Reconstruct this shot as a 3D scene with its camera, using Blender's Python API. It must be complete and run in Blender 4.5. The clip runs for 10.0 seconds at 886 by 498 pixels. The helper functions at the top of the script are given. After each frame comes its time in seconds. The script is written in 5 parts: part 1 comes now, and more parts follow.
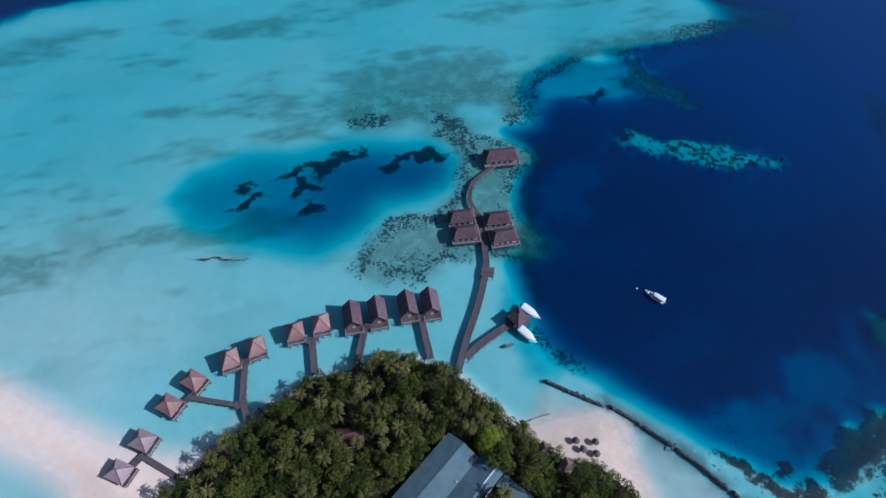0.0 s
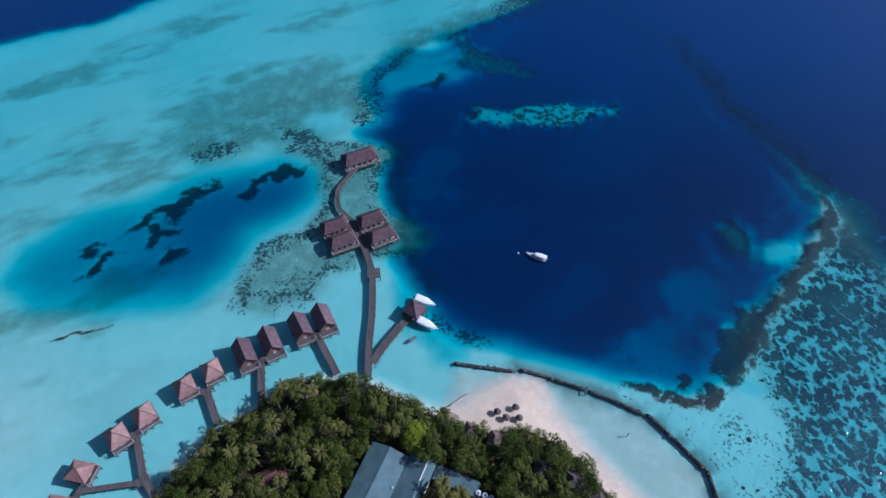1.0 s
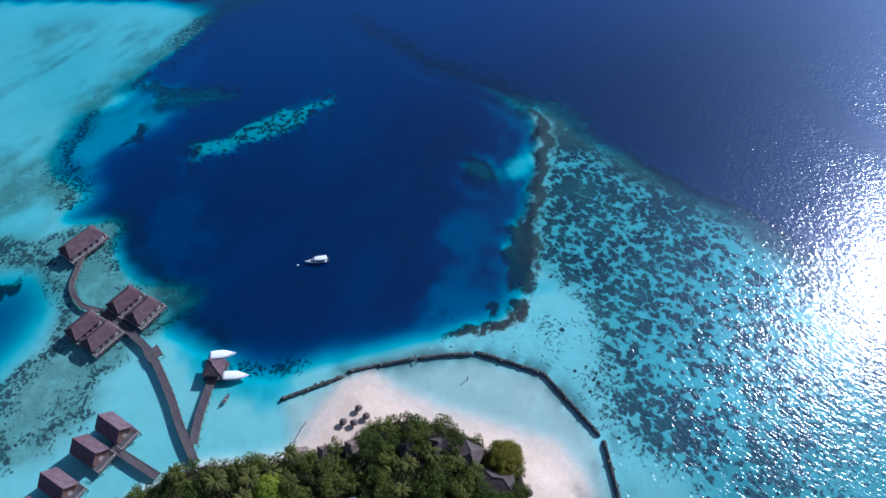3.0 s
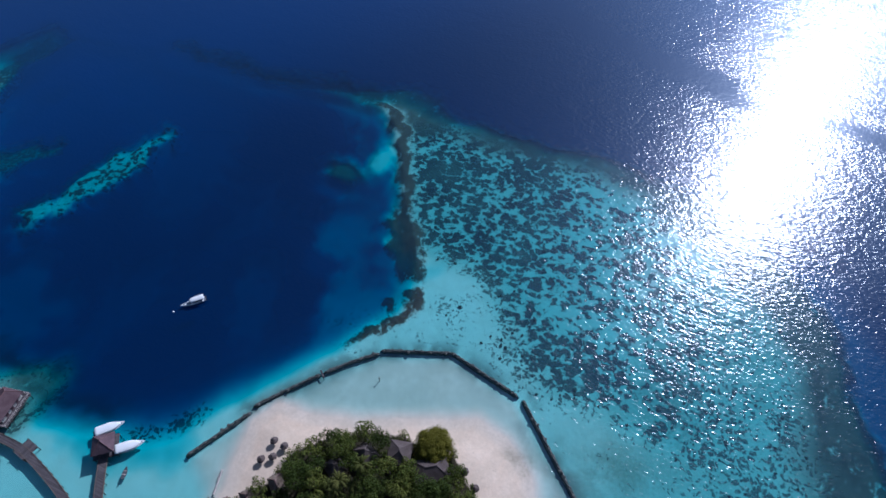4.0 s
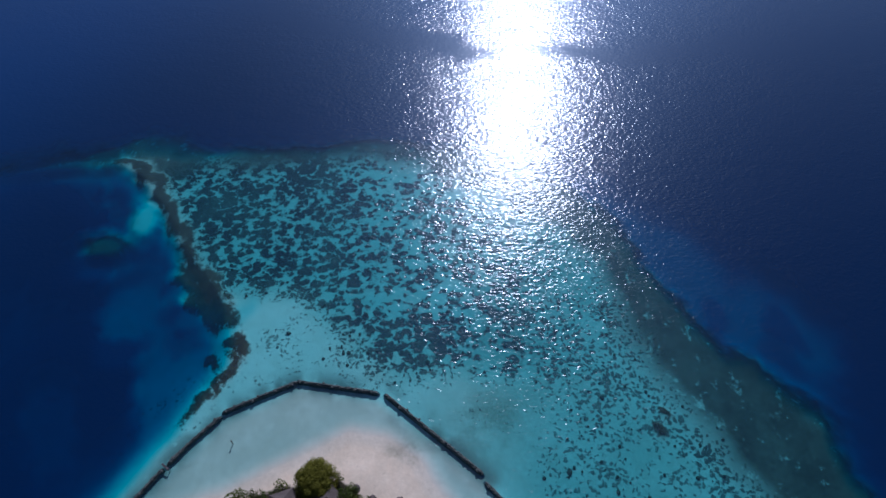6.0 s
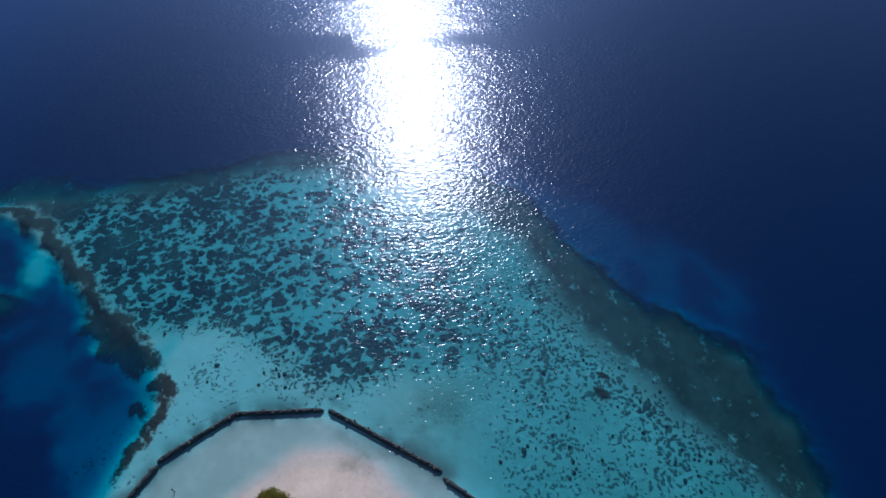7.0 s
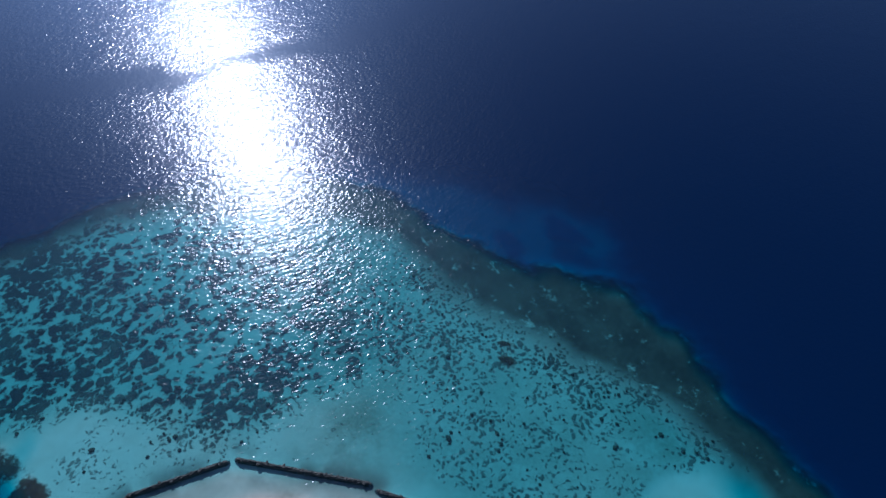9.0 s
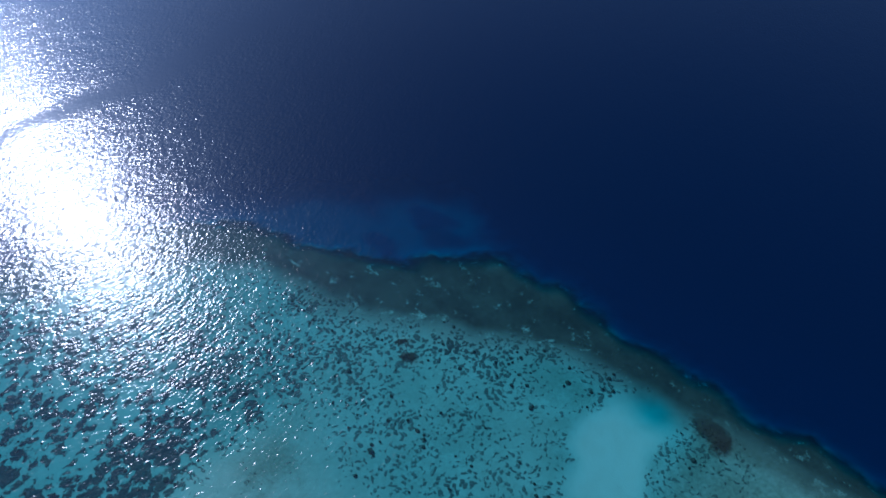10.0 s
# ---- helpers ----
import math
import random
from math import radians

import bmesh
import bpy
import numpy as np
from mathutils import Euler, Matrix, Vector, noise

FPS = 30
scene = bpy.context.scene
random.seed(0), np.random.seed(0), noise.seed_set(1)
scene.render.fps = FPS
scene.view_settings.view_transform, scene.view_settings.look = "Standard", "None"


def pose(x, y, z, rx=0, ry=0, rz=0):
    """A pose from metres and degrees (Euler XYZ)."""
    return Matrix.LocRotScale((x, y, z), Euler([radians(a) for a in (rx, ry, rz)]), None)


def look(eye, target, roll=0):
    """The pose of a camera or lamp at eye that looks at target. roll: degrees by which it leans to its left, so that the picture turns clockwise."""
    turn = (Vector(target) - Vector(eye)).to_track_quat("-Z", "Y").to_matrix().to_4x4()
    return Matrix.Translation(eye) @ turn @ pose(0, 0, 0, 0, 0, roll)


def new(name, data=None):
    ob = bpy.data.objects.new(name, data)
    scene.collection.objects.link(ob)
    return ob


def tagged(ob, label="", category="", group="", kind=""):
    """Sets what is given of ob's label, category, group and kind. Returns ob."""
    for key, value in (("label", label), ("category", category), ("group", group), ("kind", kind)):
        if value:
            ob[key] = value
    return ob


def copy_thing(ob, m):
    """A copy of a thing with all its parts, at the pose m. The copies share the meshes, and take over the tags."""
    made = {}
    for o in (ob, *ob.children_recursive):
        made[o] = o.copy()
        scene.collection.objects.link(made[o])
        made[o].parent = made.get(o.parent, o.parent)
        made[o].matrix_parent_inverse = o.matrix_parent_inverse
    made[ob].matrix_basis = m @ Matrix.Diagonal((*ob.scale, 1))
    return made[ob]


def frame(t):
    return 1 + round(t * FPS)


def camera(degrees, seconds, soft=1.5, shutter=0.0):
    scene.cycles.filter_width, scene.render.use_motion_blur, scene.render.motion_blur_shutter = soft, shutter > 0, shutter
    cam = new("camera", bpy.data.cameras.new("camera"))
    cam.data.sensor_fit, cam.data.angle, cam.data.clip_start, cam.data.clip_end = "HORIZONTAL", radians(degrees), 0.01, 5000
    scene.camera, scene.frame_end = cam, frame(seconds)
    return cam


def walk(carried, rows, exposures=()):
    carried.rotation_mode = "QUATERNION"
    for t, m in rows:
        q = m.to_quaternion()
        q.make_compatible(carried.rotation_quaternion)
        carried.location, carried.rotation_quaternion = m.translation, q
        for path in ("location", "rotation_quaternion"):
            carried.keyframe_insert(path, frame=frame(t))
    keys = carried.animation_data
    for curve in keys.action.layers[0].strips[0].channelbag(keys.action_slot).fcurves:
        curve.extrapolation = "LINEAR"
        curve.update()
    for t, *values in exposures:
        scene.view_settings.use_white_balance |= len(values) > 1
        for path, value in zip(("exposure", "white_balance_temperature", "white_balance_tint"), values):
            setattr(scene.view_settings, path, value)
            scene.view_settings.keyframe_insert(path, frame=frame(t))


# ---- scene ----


cam = camera(73.89, 10.0, soft=1.6)
# seconds, eye, a point ahead, roll
PATH = [
    (0, (1.51, 1.01, 168.58), (0.85, 61.07, 88.63), 0.25),
    (0.5, (2.61, 0.24, 166.67), (12.15, 60.22, 87.22), 0.50),
    (1, (3.73, -0.58, 164.63), (21.88, 57.92, 85.59), 0.48),
    (1.5, (4.86, -1.77, 162.92), (31.74, 53.87, 84.29), 0.51),
    (2, (5.85, -3.06, 161.20), (41.97, 47.66, 82.96), 0.41),
    (2.5, (6.65, -4.20, 159.20), (48.90, 42.23, 81.36), 0.15),
    (2.7, (6.90, -4.66, 158.40), (51.45, 40.12, 80.88), 0.34),
    (3.8, (7.43, -7.49, 154.40), (63.55, 23.29, 77.57), -0.26),
    (4, (7.46, -7.92, 153.74), (65.79, 18.81, 77.04), -0.31),
    (4.5, (7.54, -8.78, 152.14), (69.11, 10.18, 75.66), -0.74),
    (5, (7.57, -9.31, 150.91), (70.83, 3.62, 74.56), -0.91),
    (5.5, (7.74, -9.66, 149.99), (72.13, -4.67, 73.64), -0.97),
    (5.7, (7.86, -9.74, 149.67), (72.45, -8.39, 73.34), -0.86),
    (6.8, (9.00, -9.52, 148.35), (71.64, -24.12, 71.78), -0.39),
    (7, (9.18, -9.36, 148.05), (71.19, -26.17, 71.42), -0.32),
    (7.5, (9.59, -8.82, 147.16), (69.72, -31.65, 70.59), 0.16),
    (8, (9.81, -8.29, 145.99), (68.41, -35.57, 69.68), 0.67),
    (8.5, (9.80, -7.71, 144.55), (66.56, -39.35, 68.55), 0.92),
    (9, (9.75, -7.17, 142.60), (63.70, -44.54, 67.14), 1.02),
    (9.5, (9.66, -6.80, 140.27), (56.79, -53.66, 65.55), 0.75),
    (10, (9.41, -6.31, 138.35), (49.59, -60.25, 64.35), 0.39),
]
EXPOSURES = [(0, -0.27, 5050, 16), (1.5, -0.02, 5050, 16), (2.0, 0.10, 5050, 16), (2.5, 0.14, 5050, 16), (4.5, -0.62, 5050, 16), (5.5, -0.82, 5050, 16), (7.5, -0.82, 5050, 16), (10, -0.89, 5050, 16)]
walk(cam, [(t, look(e, g, r)) for t, e, g, r in PATH], EXPOSURES)

# ---- light ----
SUN_AZ, SUN_EL = -12.0, 37.5
sun_way = Vector((math.cos(radians(SUN_AZ)) * math.cos(radians(SUN_EL)), math.sin(radians(SUN_AZ)) * math.cos(radians(SUN_EL)), math.sin(radians(SUN_EL))))
sun = new("sun", bpy.data.lights.new("sun", "SUN"))
sun.data.energy, sun.data.angle, sun.data.color = 5.0, radians(0.53), (1.0, 0.955, 0.91)
sun.matrix_world = look(sun_way * 400, (0, 0, 0))
world = bpy.data.worlds.new("sky")
scene.world = world
world.use_nodes = True
wn = world.node_tree
sky = wn.nodes.new("ShaderNodeTexSky")
sky.sky_type, sky.sun_disc = "NISHITA", False
sky.sun_elevation, sky.sun_rotation = radians(SUN_EL), radians(90 - SUN_AZ)
wn.links.new(sky.outputs[0], wn.nodes["Background"].inputs[0])
wn.nodes["Background"].inputs[1].default_value = 0.07


# ---- materials ----
class Mat:
    """A small builder for node materials."""

    def __init__(self, name):
        self.m = bpy.data.materials.new(name)
        self.m.use_nodes = True
        self.t = self.m.node_tree
        self.t.nodes.clear()
        self.out = self.t.nodes.new("ShaderNodeOutputMaterial")

    def n(self, kind, ins=(), **props):
        node = self.t.nodes.new("ShaderNode" + kind)
        for k, v in props.items():
            setattr(node, k, v)
        for k, v in dict(ins).items():
            if isinstance(v, bpy.types.NodeSocket):
                self.t.links.new(v, node.inputs[k])
            else:
                node.inputs[k].default_value = v
        return node

    def pos(self):
        return self.n("NewGeometry").outputs["Position"]

    def obj(self):
        return self.n("TexCoord").outputs["Object"]

    def noise(self, scale, detail=3.0, rough=0.55, vec=None, dist=0.0):
        return self.n("TexNoise", {"Vector": vec or self.pos(), "Scale": scale, "Detail": detail, "Roughness": rough, "Distortion": dist}).outputs["Fac"]

    def attr(self, name):
        return self.n("Attribute", attribute_name=name).outputs["Fac"]

    def math(self, op, a, b=0.0, c=0.0, clamp=False):
        return self.n("Math", {0: a, 1: b, 2: c}, operation=op, use_clamp=clamp).outputs[0]

    def span(self, v, a, b, c=0.0, d=1.0, smooth=False):
        return self.n("MapRange", {0: v, 1: a, 2: b, 3: c, 4: d}, interpolation_type="SMOOTHSTEP" if smooth else "LINEAR").outputs[0]

    def mix(self, f, a, b, how="MIX"):
        col = lambda v: (*v, 1.0) if isinstance(v, tuple) and len(v) == 3 else v
        return self.n("Mix", {0: f, 6: col(a), 7: col(b)}, data_type="RGBA", blend_type=how).outputs[2]

    def ramp(self, f, *stops):
        node = self.n("ValToRGB", {0: f})
        e = node.color_ramp.elements
        while len(e) < len(stops):
            e.new(0.5)
        for el, (p, c) in zip(e, stops):
            el.position, el.color = p, (*c, 1)
        return node.outputs[0]

    def bump(self, h, strength, dist):
        return self.n("Bump", {"Height": h, "Strength": strength, "Distance": dist}).outputs[0]

    def done(self, color, rough=0.8, normal=None, metal=0.0, spec=0.3, **more):
        ins = {"Base Color": (*color, 1.0) if isinstance(color, tuple) else color, "Roughness": rough, "Metallic": metal, "Specular IOR Level": spec}
        if normal is not None:
            ins["Normal"] = normal
        ins.update(more)
        p = self.n("BsdfPrincipled", ins)
        self.t.links.new(p.outputs[0], self.out.inputs[0])
        return self.m


def mat_seabed():
    m = Mat("seabed")
    p = m.pos()
    soft = m.noise(0.025, 5, 0.6)
    fine = m.noise(0.35, 4, 0.6)
    sand = m.ramp(m.math("MULTIPLY_ADD", fine, 0.45, m.math("MULTIPLY", soft, 0.55)), (0.3, (0.63, 0.55, 0.45)), (0.55, (0.73, 0.65, 0.55)), (0.8, (0.80, 0.73, 0.63)))
    high = m.span(m.n("SeparateXYZ", {0: p}).outputs[2], -0.15, 0.35)
    dry = m.ramp(m.math("MULTIPLY_ADD", fine, 0.5, m.math("MULTIPLY", soft, 0.5)), (0.3, (0.78, 0.58, 0.42)), (0.7, (0.88, 0.70, 0.54)))
    sand = m.mix(high, sand, dry)
    # rubble and seagrass tint
    rub = m.attr("rubble")
    patchy = m.span(m.math("ADD", m.noise(0.12, 6, 0.68), m.math("MULTIPLY", m.noise(0.9, 3), 0.25)), 0.34, 0.66, 0.25, 1.0)
    rubble_f = m.math("MULTIPLY", rub, patchy, clamp=True)
    grit = m.ramp(m.noise(1.1, 4, 0.7), (0.3, (0.19, 0.17, 0.115)), (0.7, (0.37, 0.33, 0.25)))
    c1 = m.mix(rubble_f, sand, grit)
    # coral growth: torn clumps with pale channels between; the cover sets their share
    warp = m.n("TexNoise", {"Vector": p, "Scale": 0.16, "Detail": 3.0, "Roughness": 0.6}).outputs["Color"]
    pw = m.n("VectorMath", {0: p, 1: m.n("VectorMath", {0: warp, 3: 5.0}, operation="SCALE").outputs[0]}, operation="ADD").outputs[0]
    flat = m.n("Mapping", {"Vector": pw, "Rotation": (0, 0, radians(-22)), "Scale": (1.0, 0.8, 1.0)}).outputs[0]
    big = m.noise(0.17, 5, 0.62, flat)
    small = m.noise(0.9, 4, 0.62, pw)
    tiny = m.noise(1.9, 3, 0.6, pw)
    cell = m.n("TexVoronoi", {"Vector": flat, "Scale": 0.42}).outputs["Distance"]
    cell_f = m.n("TexVoronoi", {"Vector": pw, "Scale": 0.75}).outputs["Distance"]
    g_big = m.math("ADD", m.math("MULTIPLY", m.math("SUBTRACT", 1.0, cell), 0.30), m.math("ADD", m.math("MULTIPLY", big, 0.36), m.math("MULTIPLY", small, 0.34)))
    g_fine = m.math("ADD", m.math("MULTIPLY", m.math("SUBTRACT", 1.0, cell_f), 0.30), m.math("ADD", m.math("MULTIPLY", m.noise(0.11, 3), 0.22), m.math("ADD", m.math("MULTIPLY", small, 0.24), m.math("MULTIPLY", tiny, 0.24))))
    fine_at = m.attr("fine")
    g = m.math("ADD", m.math("MULTIPLY", g_fine, fine_at), m.math("MULTIPLY", g_big, m.math("SUBTRACT", 1.0, fine_at)))
    cover = m.attr("cover")
    thr = m.math("ADD", m.span(cover, 0.0, 1.0, 0.61, 0.36), m.span(cover, 0.0, 0.09, 0.2, 0.0))
    over = m.math("SUBTRACT", g, thr)
    coral_f = m.math("MULTIPLY", m.span(over, -0.02, 0.032, smooth=True), m.math("MULTIPLY_ADD", m.attr("fine"), m.span(cover, 0.1, 0.5, -0.42, -0.1), 1.0))
    thin_f = m.math("MULTIPLY", m.span(over, -0.06, 0.0), m.span(cover, 0.05, 0.35, 0.0, 0.42))
    c1 = m.mix(thin_f, c1, m.ramp(m.noise(0.6, 4, 0.7), (0.3, (0.17, 0.155, 0.12)), (0.7, (0.33, 0.30, 0.24))))
    coral_c = m.ramp(m.math("MULTIPLY_ADD", m.noise(0.07, 4), 0.5, m.math("MULTIPLY", m.noise(1.3, 5, 0.75), 0.5)), (0.34, (0.03, 0.025, 0.026)), (0.5, (0.072, 0.057, 0.05)), (0.68, (0.18, 0.145, 0.112)))
    c2 = m.mix(coral_f, c1, coral_c)
    # solid coral rock
    rock = m.attr("rock")
    rock_f = m.span(m.math("ADD", rock, m.math("MULTIPLY", m.math("SUBTRACT", m.noise(0.5, 6, 0.75), 0.5), 2.3)), 0.32, 0.74)
    rock_c = m.ramp(m.noise(0.5, 5, 0.7), (0.3, (0.032, 0.018, 0.013)), (0.55, (0.085, 0.048, 0.031)), (0.75, (0.17, 0.115, 0.076)))
    c3 = m.mix(rock_f, c2, rock_c)
    turf_c = m.ramp(m.math("MULTIPLY_ADD", m.noise(0.09, 4), 0.65, m.math("MULTIPLY", m.noise(0.8, 4, 0.65), 0.35)), (0.35, (0.052, 0.039, 0.030)), (0.65, (0.12, 0.094, 0.073)))
    c3 = m.mix(m.math("MULTIPLY", m.attr("turf"), m.span(m.noise(0.3, 5, 0.7), 0.2, 0.42)), c3, turf_c)
    # leaf litter and soil under the trees, coloured extra dark to stand for the crowns' shade
    soil = m.span(m.math("ADD", m.attr("soil"), m.math("MULTIPLY", m.math("SUBTRACT", m.noise(0.5, 4, 0.6), 0.5), 0.7)), 0.4, 0.62)
    soil_c = m.ramp(m.noise(0.8, 5, 0.7), (0.3, (0.022, 0.019, 0.011)), (0.6, (0.045, 0.038, 0.022)), (0.8, (0.10, 0.085, 0.05)))
    c4 = m.mix(soil, c3, soil_c)
    h = m.math("ADD", m.math("MULTIPLY", fine, 0.3), m.math("MULTIPLY", coral_f, m.math("MULTIPLY_ADD", small, 0.8, 0.5)))
    return m.done(c4, 0.9, m.bump(h, 0.7, 0.6), spec=0.1)


# share of light left after one metre of water, by colour
CLEAR = (0.682, 0.921, 0.949)
HAZE = (0.0003, 0.0112, 0.050)


def mat_water():
    m = Mat("sea_water")
    p = m.pos()
    d = m.math("MAXIMUM", m.attr("depth"), 0.0)
    left = [m.math("POWER", k, d) for k in CLEAR]
    tint = m.n("CombineColor", dict(enumerate(left))).outputs[0]
    # the open water north-east of the reef has a body colour up to 2.1 times brighter
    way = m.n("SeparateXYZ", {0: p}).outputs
    north_east_gain = m.span(m.math("MULTIPLY_ADD", way[0], 0.45, way[1]), 165.0, 310.0, 1.0, 2.1, True)
    scat = [m.math("MULTIPLY", m.math("MULTIPLY", m.math("SUBTRACT", 1.0, v), h), north_east_gain) for v, h in zip(left, HAZE)]
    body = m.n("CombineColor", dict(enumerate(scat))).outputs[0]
    # wind waves: crests across the wind, ripples on top, calmer slicks
    w1 = m.n("Mapping", {"Vector": p, "Rotation": (0, 0, radians(16)), "Scale": (1.0, 0.55, 1.0)}).outputs[0]
    swell = m.noise(0.16, 1, 0.5, w1)
    chop = m.noise(1.0, 1, 0.45, w1, 0.5)
    ripple = m.noise(2.1, 1, 0.4, p, 0.3)
    h = m.math("ADD", m.math("MULTIPLY", swell, 0.3), m.math("ADD", m.math("MULTIPLY", chop, 0.27), m.math("MULTIPLY", ripple, 0.07)))
    # a long slick on the open sea, beyond the reef
    xyz = m.n("SeparateXYZ", {0: p}).outputs
    bend = m.math("MULTIPLY", m.math("POWER", m.math("MAXIMUM", m.math("ADD", xyz[1], 110.0), 0.0), 2.0), 0.0018)
    line = m.math("ADD", m.math("SUBTRACT", m.math("SUBTRACT", xyz[0], 246.0), bend), m.math("MULTIPLY", m.math("SUBTRACT", m.noise(0.035, 4), 0.5), 30.0))
    slick = m.span(m.math("ABSOLUTE", line), 0.0, 15.0, 0.3, 1.0, True)
    gust = m.span(m.noise(0.012, 3), 0.3, 0.7, 0.85, 1.1)
    strength = m.math("MULTIPLY", slick, gust)
    nrm = m.n("Bump", {"Height": h, "Strength": m.math("MULTIPLY", strength, 0.58), "Distance": 1.0}).outputs[0]
    sharp = m.n("BsdfGlossy", {"Color": (1, 1, 1, 1), "Roughness": m.span(slick, 0.3, 1.0, 0.165, 0.195), "Normal": nrm})
    sharp.distribution = "BECKMANN"
    ruffled = m.n("BsdfGlossy", {"Color": (0.85, 0.92, 1, 1), "Roughness": 0.3, "Normal": nrm})
    wide = m.n("BsdfGlossy", {"Color": (0.3, 0.55, 1, 1), "Roughness": 0.52})
    bright = m.n("MixShader", {0: 0.2, 1: sharp.outputs[0], 2: ruffled.outputs[0]})
    gloss = m.n("MixShader", {0: 0.26, 1: bright.outputs[0], 2: wide.outputs[0]})
    trans = m.n("BsdfTransparent", {0: tint})
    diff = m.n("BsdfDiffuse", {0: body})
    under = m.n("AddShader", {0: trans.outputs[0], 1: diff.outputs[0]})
    face = m.n("LayerWeight", {"Blend": 0.5}).outputs["Facing"]
    fres = m.math("MULTIPLY_ADD", m.math("POWER", face, 4.4), 0.96, 0.04)
    mixed = m.n("MixShader", {0: fres, 1: under.outputs[0], 2: gloss.outputs[0]})
    m.t.links.new(mixed.outputs[0], m.out.inputs[0])
    return m.m


def mat_shingle(name, dark, mid, light, course=0.28, bleached=0.5):
    """Weathered roof shingles in courses, each roof a little different."""
    m = Mat(name)
    p = m.obj()
    rnd = m.n("ObjectInfo").outputs["Random"]
    z = m.n("SeparateXYZ", {0: p}).outputs[2]
    row = m.math("FRACT", m.math("DIVIDE", z, course))
    n1 = m.noise(0.5, 4, 0.65, p)
    n2 = m.noise(4.0, 4, 0.7, m.n("Mapping", {"Vector": p, "Scale": (1, 1, 2.5)}).outputs[0])
    v = m.math("ADD", m.math("MULTIPLY", n1, 0.55), m.math("MULTIPLY", n2, 0.45))
    v = m.math("ADD", v, m.math("MULTIPLY", m.math("SUBTRACT", rnd, 0.5), 0.12))
    c = m.ramp(v, (0.32, dark), (0.5, mid), (0.68, light))
    c = m.mix(m.span(row, 0.0, 0.22, 0.45, 0.0), c, dark)
    hgt = m.math("ADD", m.math("MULTIPLY", row, -0.6), m.math("MULTIPLY", n2, 0.5))
    return m.done(c, 0.85, m.bump(hgt, 0.5, 0.05), spec=0.2)


def mat_wood(name, dark, light, board=0.16, axis=0, rough=0.8):
    """Sea-worn boards; axis: the object axis across which the boards repeat."""
    m = Mat(name)
    p = m.obj()
    xyz = m.n("SeparateXYZ", {0: p}).outputs
    k = m.math("DIVIDE", xyz[axis], board)
    plank = m.n("TexWhiteNoise", {"W": m.math("FLOOR", k)}, noise_dimensions="1D").outputs[0]
    gap = m.span(m.math("ABSOLUTE", m.math("SUBTRACT", m.math("FRACT", k), 0.5)), 0.42, 0.5)
    n1 = m.noise(0.4, 4, 0.65, p)
    n2 = m.noise(6.0, 4, 0.7, p)
    v = m.math("ADD", m.math("MULTIPLY", plank, 0.4), m.math("ADD", m.math("MULTIPLY", n1, 0.4), m.math("MULTIPLY", n2, 0.2)))
    c = m.mix(m.math("MULTIPLY", gap, 0.7), m.ramp(v, (0.25, dark), (0.75, light)), (0.02, 0.015, 0.012))
    return m.done(c, rough, m.bump(m.math("SUBTRACT", n2, gap), 0.3, 0.03), spec=0.2)


def mat_plain(name, a, b, scale=1.0, rough=0.7, bump=0.2, spec=0.3, metal=0.0, dist=0.05):
    m = Mat(name)
    p = m.obj()
    v = m.math("ADD", m.math("MULTIPLY", m.noise(scale, 4, 0.6, p), 0.6), m.math("MULTIPLY", m.noise(scale * 7, 4, 0.7, p), 0.4))
    return m.done(m.ramp(v, (0.3, a), (0.7, b)), rough, m.bump(v, bump, dist), metal, spec)


def mat_sheet_metal():
    m = Mat("painted_sheet_roof")
    p = m.obj()
    x = m.n("SeparateXYZ", {0: p}).outputs[0]
    rib = m.span(m.math("ABSOLUTE", m.math("SUBTRACT", m.math("FRACT", m.math("DIVIDE", x, 0.45)), 0.5)), 0.36, 0.5)
    v = m.math("ADD", m.math("MULTIPLY", m.noise(0.25, 4, 0.6, p), 0.6), m.math("MULTIPLY", m.noise(3.0, 4, 0.7, m.n("Mapping", {"Vector": p, "Scale": (4, 0.4, 0.4)}).outputs[0]), 0.4))
    c = m.ramp(v, (0.3, (0.06, 0.105, 0.115)), (0.5, (0.10, 0.16, 0.17)), (0.72, (0.15, 0.22, 0.225)))
    return m.done(m.mix(m.math("MULTIPLY", rib, 0.4), c, (0.05, 0.07, 0.075)), 0.7, m.bump(rib, 0.5, 0.05), spec=0.25)


def mat_leaf(name, dark, mid, light, trans=0.25):
    m = Mat(name)
    rnd = m.n("ObjectInfo").outputs["Random"]
    isl = m.n("NewGeometry").outputs["Random Per Island"]
    v = m.math("ADD", m.math("MULTIPLY", isl, 0.5), m.math("MULTIPLY", rnd, 0.5))
    c = m.ramp(v, (0.1, dark), (0.5, mid), (0.9, light))
    p = m.n("BsdfPrincipled", {"Base Color": c, "Roughness": 0.7, "Specular IOR Level": 0.08})
    tr = m.n("BsdfTranslucent", {0: m.mix(0.5, c, (0.16, 0.2, 0.02))})
    mx = m.n("MixShader", {0: trans, 1: p.outputs[0], 2: tr.outputs[0]})
    m.t.links.new(mx.outputs[0], m.out.inputs[0])
    return m.m


